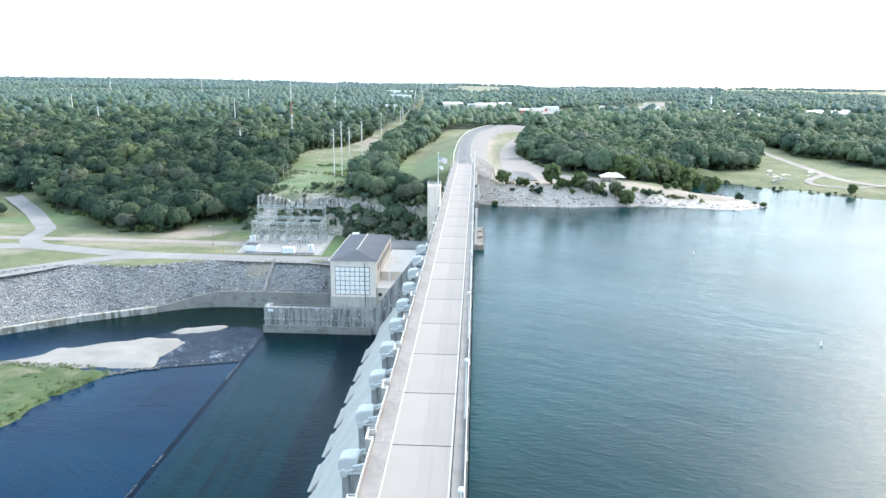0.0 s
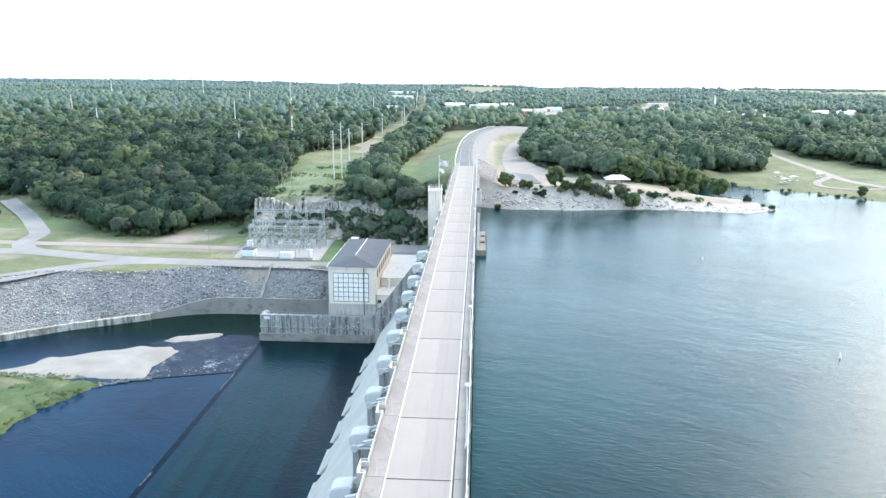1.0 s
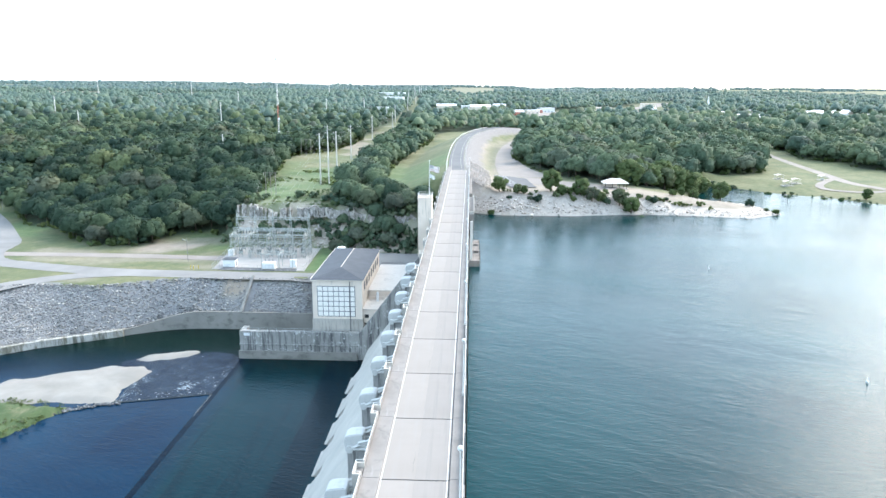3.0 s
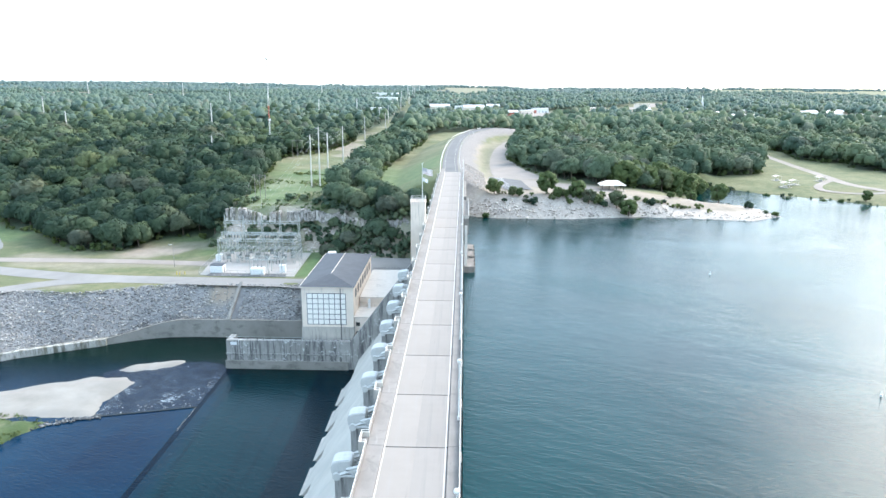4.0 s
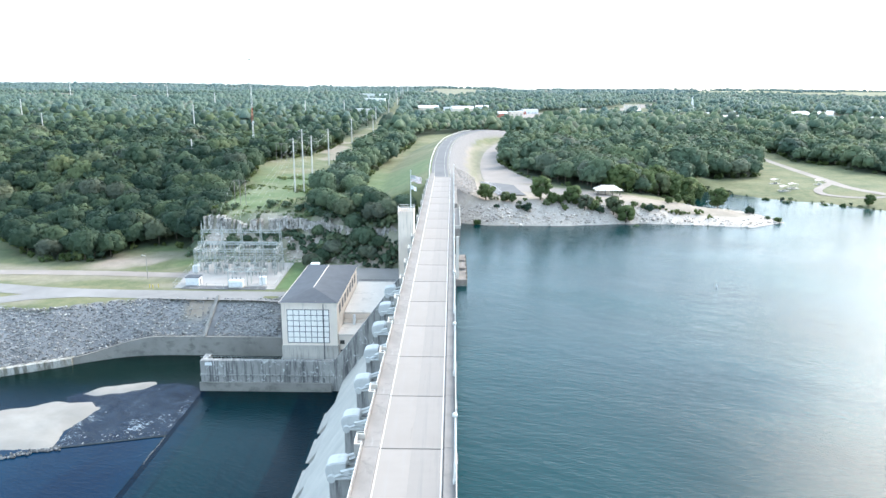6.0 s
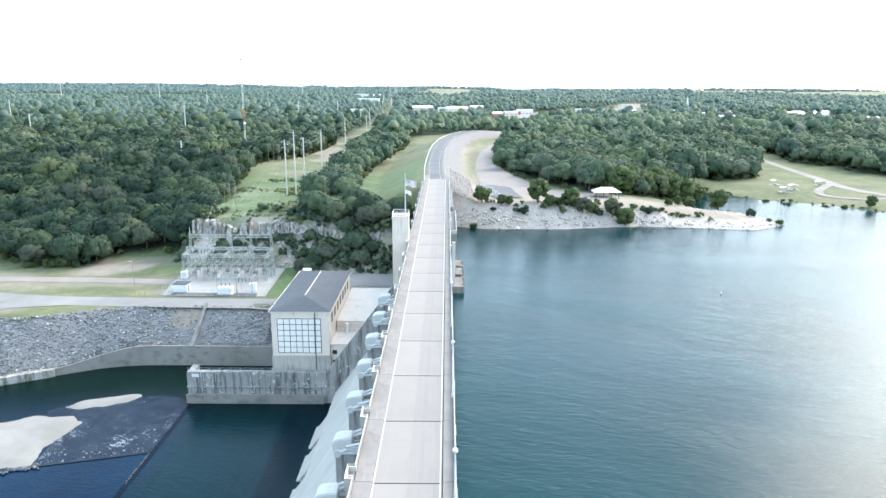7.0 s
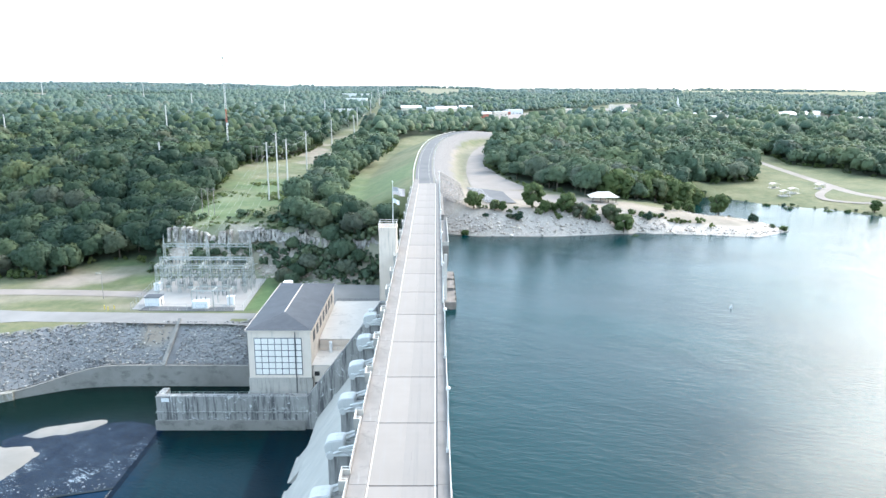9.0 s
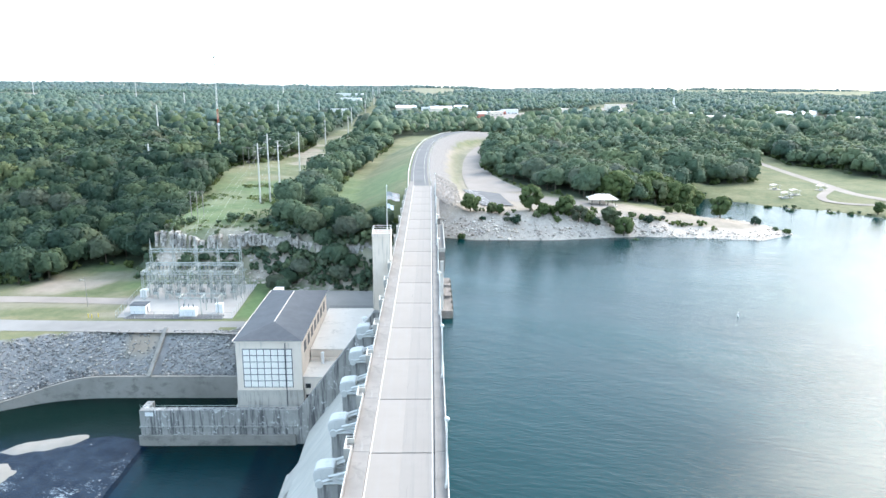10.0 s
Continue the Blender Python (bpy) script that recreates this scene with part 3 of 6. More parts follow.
# ---------------------------------------------------------------- roads
drape(ROAD_LINE, 8.0, 0.12, "road", ASPHALT, "grey asphalt road curving away over the embankment")
drape(curved([(-48, 272.3), (-100, 273), (-132, 274.5), (-160, 279.5), (-185, 285), (-215, 284), (-265, 280)]), 9.5, 0.1, "road", OLD_ASPHALT, "pale worn service road along the top of the rock bank")
drape(curved([(-180, 284), (-191, 290), (-199, 303), (-202, 318), (-212, 332), (-235, 360), (-264, 388)]), 9, 0.14, "road", OLD_ASPHALT, "pale asphalt road bending up towards the woods")
drape(curved([(-124, 273), (-141, 269), (-156, 259.5), (-170, 247), (-200, 223), (-235, 197)]), 8, 0.12, "road", OLD_ASPHALT, "pale road following the top of the rock bank")
drape(curved([(-97, 297.5), (-125, 299.5), (-153, 300.3), (-190, 300), (-216, 301), (-260, 300)]), 6.5, 0.1, "road", GRAVEL, "pale gravel track across the dry grass")
drape(curved([(37, 404), (32.5, 432), (29.5, 472), (30.5, 531), (36, 595), (46, 650), (58, 702), (76, 735)]), lambda t: 21 * (1 - t) ** 5 + 8.5 + 3 * t, 0.12, "road", GRAVEL, "wide pale gravel road beside the embankment")
drape(curved([(30, 396), (45, 385), (62, 372), (80, 362)]), lambda t: 24 - 14 * t, 0.1, "road", GRAVEL, "pale gravel apron above the rocky shore")
drape(curved([(244, 618), (237, 569), (234, 521), (232, 470), (230, 441), (233, 422), (240, 408), (270, 392), (330, 375)]), lambda t: 4.5 + 4.5 * t, 0.1, "road", GRAVEL, "pale park road through dry grass")
drape(curved([(231, 459), (216, 441), (207.5, 429), (206, 420), (213, 413), (225, 407), (240, 407)]), 4.5, 0.12, "road", GRAVEL, "pale loop of park road")
drape([(-190, 1165), (-120, 1160), (-60, 1165), (10, 1175)], 16, 0.4, "road", CONCRETE, "far pale road crossing the power line clearing")
drape(TOWN_ROAD, 36, 0.3, "road", GRAVEL, "far pale highway through the town")

# ---------------------------------------------------------------- the dam
FIRST, LAST = -8, 18                              # bays counted from JOINT
DECK_Y0, DECK_Y1 = JOINT + BAY * FIRST, 368.0
SPILL_Y1 = 231.0


def face_z(x):
    return -45.8 + 1.336 * (x + 29.8)


def build_dam():
    dam = thing("dam", "long pale concrete gravity dam with a stepped spillway toe", "dam", kind="structure")
    # spillway: ogee crest, then the plane face down to the toe
    crest = [(4.9, -60), (4.9, -19.5), (3.5, -17.6), (1.5, -16.6), (-1.5, -16.6), (-4.5, -17.4), (-7.5, -19.0), (-10, face_z(-10)), (-27.3, face_z(-27.3)), (-27.3, -60)]
    part("spillway", prism(crest, "y", DECK_Y0, SPILL_Y1), SPILL, dam, "pale streaked spillway face")
    toe = prism([(-29.5, face_z(-29.5) + 0.02), (-30.1, -45.5), (-30.1, -48), (-26.9, -48), (-26.9, face_z(-26.9) + 0.02)], "y", 2.0, 13.2)
    me = finish("toe_block", toe, SPILL).data
    bpy.data.objects.remove(bpy.data.objects["toe_block"])
    for n in range(FIRST, 9):
        y = JOINT + BAY * n
        if y + 13.2 < SPILL_Y1:
            piece("toe_block", me, dam, pose(0, y - 1.2, 0))
    # non-overflow section north of the spillway
    part("abutment", boxes((-6.0, 4.9, SPILL_Y1 + 0.01, 352, -60, -1.5)), CONCRETE, dam)
    # piers
    side = [(5.4, -60), (5.4, -1.2), (-6.9, -1.2), (-7.0, -12.05), (-12.9, -12.05), (-12.9, face_z(-12.9) - 1), (-9, -30), (-5, -60)]
    me = finish("pier", prism(side, "y", -1.25, 1.25), PIER).data
    bpy.data.objects.remove(bpy.data.objects["pier"])
    for n in range(FIRST, 9):
        piece("pier", me, dam, pose(0, JOINT + BAY * n, 0))
    return dam


DAM = build_dam()


def build_gate():
    """A radial gate: curved skin, arms, and the pale housings of its bearings on the pier's tail."""
    g = thing("radial_gate", "pale blue steel radial spillway gate with braced arms", "gate", "spillway gates")
    bm = bmesh.new()
    arc = [(-12.2 + 12.5 * math.cos(a), -10.8 + 12.5 * math.sin(a)) for a in np.linspace(radians(-27), radians(22), 9)]
    inner = [(x - 0.25, z) for x, z in arc]
    part("gate_leaf", prism(arc + inner[::-1], "y", 1.4, BAY - 1.4, bm), GATE_PAINT, g)
    for s, y in ((1, 2.1), (-1, BAY - 2.1)):
        for za in (-15.6, -11.0, -7.4):
            part("arm", rods(((-11.0, y, -10.8), (-0.3, y + s * 1.2, za), 0.30), n=6), GATE_PAINT, g)
    return g


def build_housing():
    h = thing("bearing_housing", "pale blue steel bearing housing with rounded back on a pier tail", "housing", "bearing housings")
    prof = [(-10.4, -12.0), (-13.15, -12.0), (-13.35, -11.2), (-13.3, -10.35), (-12.9, -9.85), (-12.2, -9.65), (-10.6, -9.5), (-10.3, -9.65)]
    bm = prism(prof, "y", -1.4, 1.4)
    bmesh.ops.bevel(bm, geom=list(bm.edges), offset=0.15, segments=2, affect="EDGES")
    part("cover", bm, GATE_PAINT, h)
    for y in (-1.8, 1.8):
        part("strut", rods(((-12.6, y, -11.8), (-7.0, y, -9.4), 0.26), n=4), GATE_PAINT, h)
        part("strut", rods(((-12.6, y, -11.8), (-7.0, y, -11.6), 0.26), n=4), GATE_PAINT, h)
        part("hub", rods(((-12.4, y - 0.25, -11.8), (-12.4, y + 0.25, -11.8), 0.6), n=10), GATE_PAINT, h)
    return h


gate = build_gate()
housing = build_housing()
gate.location = (0, JOINT + BAY * FIRST, 0)
housing.location = (0, JOINT + BAY * FIRST - 0.4, 0)
for n in range(FIRST + 1, 9):
    if n < 8:
        copy_thing(gate, pose(0, JOINT + BAY * n, 0))
    copy_thing(housing, pose(0, JOINT + BAY * n - 0.4, 0))


def build_bridge():
    b = thing("bridge", "pale concrete road bridge along the crest of the dam", "bridge", kind="structure")
    part("girder", boxes((-5.6, -4.6, DECK_Y0, DECK_Y1, -1.9, -0.45), (-1.8, -0.8, DECK_Y0, DECK_Y1, -1.9, -0.45), (1.6, 2.6, DECK_Y0, DECK_Y1, -1.9, -0.45)), CONCRETE, b)
    part("slab", boxes((-6.2, 5.2, DECK_Y0, DECK_Y1, -0.45, -0.12)), TAR, b)
    lane = boxes((0, 3.86, 0.115, BAY - 0.115, -0.117, 0.0))
    me = finish("lane_panel", lane, DECK).data
    bpy.data.objects.remove(bpy.data.objects["lane_panel"])
    worn = me.copy()
    worn.materials[0] = DECK_WORN
    n = FIRST
    while JOINT + BAY * n < DECK_Y1 - 1:
        for x, mesh in ((-4.08, me), (-0.214, worn)):
            piece("lane_panel", mesh, b, Matrix.Translation((x, JOINT + BAY * n, 0)) @ Matrix.Diagonal((1, min(1, (DECK_Y1 - JOINT - BAY * n) / BAY), 1, 1)))
        piece("kerb", KERB_L, b, pose(0, JOINT + BAY * n, 0))
        piece("kerb", KERB_R, b, pose(0, JOINT + BAY * n, 0))
        n += 1
    for x in (-3.95, 3.45):
        part("edge_line", boxes((x - 0.055, x + 0.055, DECK_Y0, DECK_Y1, 0.0, 0.006)), PAINT_WHITE, b)
    rnd = random.Random(8)
    for n in range(FIRST, 9):
        y, x = JOINT + BAY * n + rnd.uniform(0.3, 3), rnd.uniform(-0.7, 0.3)
        end, pts = y + rnd.uniform(4, 10), []
        while y < end:
            pts.append((x, y))
            y, x = y + 0.5, x + rnd.uniform(-0.09, 0.10)
        bm = bmesh.new()
        row = [(bm.verts.new((u - 0.03, v, 0.004)), bm.verts.new((u + 0.03, v, 0.004))) for u, v in pts]
        for a, c in zip(row, row[1:]):
            bm.faces.new((a[0], a[1], c[1], c[0]))
        part("crack", bm, KERB, b, "thin sealed crack in the concrete")
    return b


def kerb_mesh(x0, x1):
    ob = finish("kerb", boxes((x0, x1, 0.02, BAY - 0.02, -0.118, 0.2), bevel=0.04), KERB)
    me = ob.data
    bpy.data.objects.remove(ob)
    return me


KERB_L, KERB_R = kerb_mesh(-6.1, -4.1), kerb_mesh(3.72, 5.1)
BRIDGE = build_bridge()


def build_parapet(side):
    """One bay of the edge: a low parapet with posts and a white pipe rail; on the west with the bay at the pier."""
    p = thing("parapet", "low concrete parapet with a white pipe rail", "railing", "bridge parapets")
    x = -6.2 if side < 0 else 5.16
    if side < 0:
        part("wall", boxes((x - 0.09, x + 0.09, 2.3, BAY - 0.3, -0.6, 0.75)), KERB, p)
        part("bay_wall", boxes((-7.15, -6.95, -0.3, 2.3, -0.6, 0.75), (-6.95, -6.08, 2.1, 2.3, -0.6, 0.75), (-6.95, -6.08, -0.3, -0.1, -0.6, 0.75)), CONCRETE, p)
        part("bay_floor", boxes((-6.95, -6.2, -0.1, 2.1, -0.6, 0.1)), KERB, p)
        part("bay_column", boxes((-7.05, -6.25, 0.0, 2.0, -11.0, -0.61)), CONCRETE, p)
        part("rail", rods(((x, 2.2, 1.05), (x, BAY - 0.2, 1.05), 0.04), ((-7.05, -0.2, 1.05), (-7.05, 2.2, 1.05), 0.04),
                          ((-7.05, 2.2, 1.05), (x, 2.2, 1.05), 0.04), ((-7.05, -0.2, 1.05), (x, -0.2, 1.05), 0.04)), PAINT_WHITE, p)
    else:
        part("wall", boxes((x - 0.08, x + 0.08, -0.3, BAY - 0.3, -0.6, 0.7)), KERB, p)
        part("rail", rods(((x, -0.3, 1.0), (x, BAY - 0.3, 1.0), 0.045)), PAINT_WHITE, p)
    for k in range(6):
        y = 2.2 + k * (BAY - 2.6) / 5
        part("post", rods(((x, y, 0.6), (x, y, 1.05), 0.06)), PAINT_WHITE, p)
    return p


for side in (-1, 1):
    first = build_parapet(side)
    first.location = (0, JOINT + BAY * FIRST, 0)
    for n in range(FIRST + 1, LAST):
        copy_thing(first, pose(0, JOINT + BAY * n, 0))


def build_lamp():
    lamp = thing("street_lamp", "tall white street lamp with a round globe", "street lamp", "bridge lamps")
    part("base", rods(((0, 0, 0.2), (0, 0, 0.7), 0.18), n=8), PAINT_WHITE, lamp)
    bm = bmesh.new()
    rod(bm, (0, 0, 0.7), (0, 0, 8.1), 0.11, 0.07, 8)
    part("pole", bm, PAINT_WHITE, lamp)
    bm = bmesh.new()
    bmesh.ops.create_icosphere(bm, subdivisions=2, radius=0.30, matrix=Matrix.Translation((0, 0, 8.4)))
    part("globe", bm, PAINT_WHITE, lamp, smooth=True)
    return lamp


first = build_lamp()
first.location = (4.95, 137.9 - 6 * 2 * BAY, 0)
for k in range(-5, 8):
    copy_thing(first, pose(4.95, 137.9 + 2 * BAY * k, 0))

# ---------------------------------------------------------------- powerhouse
def build_divider():
    w = thing("divider_wall", "streaked concrete divider wall between spillway and powerhouse", "wall", kind="structure")
    top = [(-69, -60), (-69, -36.4), (-29.6, -36.4), (-10.5, -10.9), (-9.5, -10.9), (-5.5, -14), (-5.5, -60)]
    part("wall", prism(top, "y", 230.6, 232.4), STAINED, w)
    part("footing", boxes((-69.4, -30.5, 229.9, 230.6, -60, -43.0)), OLD_CONCRETE, w)
    part("ledge", boxes((-69.2, -30.0, 230.3, 230.598, -41.0, -40.6)), STAINED, w)
    part("end_wall", boxes((-69.0, -67.2, 232.4, 236, -60, -36.4)), STAINED, w)
    part("sign", boxes((-67.6, -65.6, 230.5, 230.595, -37.9, -36.9)), WHITE, w, "small white sign")
    part("handrail", rods(((-69, 231.2, -35.4), (-29.6, 231.2, -35.4), 0.05), *[((x, 231.2, -36.4), (x, 231.2, -35.4), 0.05) for x in np.linspace(-68.8, -30, 14)]), STEEL, w)
    return w


build_divider()


def build_powerhouse():
    p = thing("powerhouse", "beige powerhouse with dark hipped roof and a wall of white panes", "building")
    x0, x1, y0, y1, ze = -45.6, -29.2, 235.3, 278.5, -20.3
    part("base", boxes((x0 - 0.2, x1 + 0.2, y0 - 0.2, y1, -48, -33.2)), CONCRETE, p, "bare concrete base")
    part("wall", boxes((x0, x1, y0, y1, -33.2, ze)), BEIGE, p)
    part("cornice", boxes((x0 - 0.35, x1 + 0.35, y0 - 0.35, y1 + 0.35, ze, ze + 0.45)), BEIGE, p)
    xm, zr = (x0 + x1) / 2, -17.6
    bm = bmesh.new()
    e = [bm.verts.new(c) for c in ((x0 - 0.5, y0 - 0.5, ze + 0.45), (x1 + 0.5, y0 - 0.5, ze + 0.45), (x1 + 0.5, y1 + 0.5, ze + 0.45), (x0 - 0.5, y1 + 0.5, ze + 0.45))]
    r = [bm.verts.new((xm, y0 + 8.0, zr)), bm.verts.new((xm, y1 - 8.0, zr))]
    for f in ((e[0], e[1], r[0]), (e[1], e[2], r[1], r[0]), (e[3], e[0], r[0], r[1]), (e[2], e[3], r[1]), tuple(e[::-1])):
        bm.faces.new(f)
    roof = part("roof", bm, ROOF, p, "dark grey hipped roof")
    part("ridge_cap", rods(((xm, y0 + 8, zr + 0.03), (xm, y1 - 8.0, zr + 0.03), 0.13)), MEMBRANE, roof)
    part("gutter", boxes((x0 - 0.62, x0 - 0.46, y0 - 0.5, y1 + 0.5, ze + 0.3, ze + 0.52)), MEMBRANE, roof)
    # the great window: 7 by 6 panes in dark bars
    wx0, wx1, wz0, wz1 = -43.9, -31.6, -32.3, -22.1
    win = part("window", boxes((wx0 - 0.1, wx1 + 0.1, y0 - 0.06, y0 + 0.1, wz0 - 0.1, wz1 + 0.1)), FRAME, p)
    dx, dz = (wx1 - wx0) / 7, (wz1 - wz0) / 6
    me = finish("pane", boxes((0.1, dx - 0.1, -0.05, 0.0, 0.1, dz - 0.1)), PANE).data
    bpy.data.objects.remove(bpy.data.objects["pane"])
    for i in range(7):
        for j in range(6):
            piece("pane", me, win, pose(wx0 + i * dx, y0 - 0.065, wz0 + j * dz))
    part("stair_tower", boxes((-45.6, -42.8, 279.1, 282.0, -28.2, -19.7)), WHITE, p, "small white stair tower")
    part("downpipe", rods(((-33.2, y0 - 0.2, ze), (-33.2, y0 - 0.2, -37.5), 0.14)), FRAME, p)
    for k in range(7):
        y = y0 + 4 + k * 5.4
        wd = part("window", boxes((x1 - 0.02, x1 + 0.05, y, y + 3.0, -24.6, -21.8)), FRAME, p)
        part("pane", boxes((x1 + 0.05, x1 + 0.08, y + 0.2, y + 2.8, -24.4, -22.0)), DARK, wd)
    return p


build_powerhouse()


def build_annex():
    a = thing("annex", "low beige powerhouse annex with flat pale roofs", "building")
    part("main_block", boxes((-28.98, -12.5, 247.5, 282, -48, -27.2)), BEIGE, a)
    part("main_roof", boxes((-28.98, -12.3, 247.3, 282.2, -27.2, -26.8)), MEMBRANE, a)
    part("front_block", boxes((-30.0, -16.0, 236.2, 247.28, -48, -30.2)), BEIGE, a)
    part("front_roof", boxes((-30.2, -16.0, 236.0, 247.28, -30.2, -29.9)), MEMBRANE, a)
    part("parapet", boxes((-28.9, -16.0, 246.4, 246.6, -29.9, -28.9)), BEIGE, a)
    part("stack", rods(((-25.5, 245.0, -29.9), (-25.5, 245.0, -26.8), 0.45), n=10), WHITE, a)
    part("window", boxes((-28.6, -27.3, 236.1, 236.19, -33.0, -31.8)), DARK, a)
    part("doorway", boxes((-28.6, -26.8, 236.1, 236.19, -37.4, -34.8)), DARK, a)
    part("railing", rods(((-28.5, 281.6, -25.9), (-13, 281.6, -25.9), 0.06), ((-28.5, 281.6, -26.3), (-13, 281.6, -26.3), 0.05), *[((x, 281.6, -26.8), (x, 281.6, -25.9), 0.05) for x in np.linspace(-28.5, -13, 9)]), FRAME, a)
    part("vent", rods(((-16.5, 270, -26.8), (-16.5, 270, -25.6), 0.8), n=10), WHITE, a)
    return a


build_annex()
tagged(finish("concrete_deck", boxes((-46.4, -8, 232.42, 262, -60, -37.6)), CONCRETE), "bare concrete draft tube deck", "pavement", kind="structure")
tagged(finish("yard", boxes((-50, -8, 278.6, 306, -40, -28.2)), OLD_ASPHALT), "dark paved yard behind the powerhouse", "pavement", kind="structure")


def build_training_wall():
    w = thing("training_wall", "long curved concrete retaining wall beside the tailrace", "wall", kind="structure")
    line = curved([(-45, 257.5), (-60, 257.5), (-90, 257.5), (-103, 255.4), (-112, 251.2), (-117.5, 248.2)], 3)
    bm = bmesh.new()
    rows = []
    for i, p in enumerate(line):
        a, b = Vector(line[max(i - 1, 0)]), Vector(line[min(i + 1, len(line) - 1)])
        d = (b - a).normalized()
        nrm = Vector((-d.y, d.x))
        if nrm.y < 0:
            nrm = -nrm
        top = -39.2 - 4.3 * float(smooth_step(-92, -119, p[0]))
        c = Vector(p)
        rows.append([bm.verts.new((*(c - nrm * 0.6), -52)), bm.verts.new((*c, top)), bm.verts.new((*(c + nrm * 0.8), top)), bm.verts.new((*(c + nrm * 0.9), -52))])
    for r, q in zip(rows, rows[1:]):
        for k in range(4):
            bm.faces.new((r[k], r[(k + 1) % 4], q[(k + 1) % 4], q[k]))
    bm.faces.new(rows[0])
    bm.faces.new(rows[-1][::-1])
    part("wall", bm, OLD_CONCRETE, w)


build_training_wall()
tagged(finish("toe_wall", prism([(-116.8, 247.6), (-140.3, 234.9), (-160.6, 219.8), (-260, 148), (-400, 58), (-400, 60.5), (-260, 150.5), (-160.6, 222.4), (-140.3, 237.3), (-116.8, 249.8)], "z", -50, -43.3), TOE_WALL), "low pale concrete wall at the foot of the rock bank", "wall", kind="structure")


def build_tower():
    t = thing("elevator_tower", "tall square beige concrete tower beside the bridge", "tower")
    part("shaft", boxes((-10.9, -6.5, 235.5, 240.5, -40, 6.7)), TOWER_WALL, t)
    part("parapet", boxes((-11.0, -6.4, 235.4, 235.7, 6.7, 7.5), (-11.0, -6.4, 240.3, 240.6, 6.7, 7.5), (-11.0, -10.7, 235.7, 240.3, 6.7, 7.5), (-6.7, -6.4, 235.7, 240.3, 6.7, 7.5)), TOWER_WALL, t)
    for z in (8.0, 8.5):
        part("rail", rods(*[((a[0], a[1], z), (b[0], b[1], z), 0.05) for a, b in (((-10.9, 235.5), (-6.5, 235.5)), ((-6.5, 235.5), (-6.5, 240.5)), ((-6.5, 240.5), (-10.9, 240.5)), ((-10.9, 240.5), (-10.9, 235.5)))]), PAINT_WHITE, t)
    for x in (-10.9, -9.4, -8.0, -6.5):
        part("post", rods(((x, 235.5, 7.5), (x, 235.5, 8.5), 0.05)), PAINT_WHITE, t)
    return t


build_tower()


def build_flag():
    f = thing("flagpole", "white flagpole with a striped flag flying", "flagpole")
    bm = bmesh.new()
    rod(bm, (-7.3, 236, 6.7), (-7.3, 236, 18.9), 0.14, 0.07, 8)
    part("pole", bm, PAINT_WHITE, f)
    cloth = flag_material()
    for z, w, h in ((15.7, 3.2, 1.9), (13.6, 1.7, 1.1)):
        u, v = np.meshgrid(np.linspace(0, 1, 22), np.linspace(0, 1, 10))
        x = -7.2 + u * w * 0.93
        y = 236 + 0.28 * np.sin(u * 8 + v * 1.5) * (0.25 + u)
        zz = z + v * h - 0.55 * u * u + 0.12 * np.sin(u * 7)
        i, j = np.meshgrid(np.arange(21), np.arange(9))
        a = (j * 22 + i).ravel()
        me = np_mesh("flag", np.stack([x, y, zz], -1).reshape(-1, 3), np.stack([a, a + 1, a + 23, a + 22], -1), cloth if w > 3 else WHITE, True)
        uv = me.attributes.new("span", "FLOAT_VECTOR", "POINT")
        uv.data.foreach_set("vector", np.stack([u, v, 0 * u], -1).astype(np.float32).ravel())
        o = new("flag", me)
        o.parent = f
    bm = bmesh.new()
    bmesh.ops.create_icosphere(bm, subdivisions=1, radius=0.2, matrix=Matrix.Translation((-7.3, 236, 19.0)))
    part("finial", bm, WHITE, f)
    return f


def flag_material():
    m, n, l, b = nodes_of("striped_cloth")
    a = n.new("ShaderNodeAttribute")
    a.attribute_name = "span"
    s = n.new("ShaderNodeSeparateXYZ")
    l.new(a.outputs["Vector"], s.inputs[0])

    def calc(op, p, q):
        k = n.new("ShaderNodeMath")
        k.operation = op
        for i, v in enumerate((p, q)):
            if isinstance(v, (int, float)):
                k.inputs[i].default_value = v
            else:
                l.new(v, k.inputs[i])
        return k.outputs[0]

    stripe = calc("GREATER_THAN", calc("FRACT", calc("MULTIPLY", s.outputs["Y"], 6.5), 0), 0.5)
    c = mixed(n, l, (0.80, 0.79, 0.77), (0.55, 0.38, 0.36), calc("SUBTRACT", 1, stripe))
    canton = calc("MULTIPLY", calc("LESS_THAN", s.outputs["X"], 0.42), calc("GREATER_THAN", s.outputs["Y"], 0.46))
    l.new(mixed(n, l, c, (0.42, 0.41, 0.42), canton), b.inputs["Base Color"])
    b.inputs["Roughness"].default_value = 0.85
    return m


build_flag()

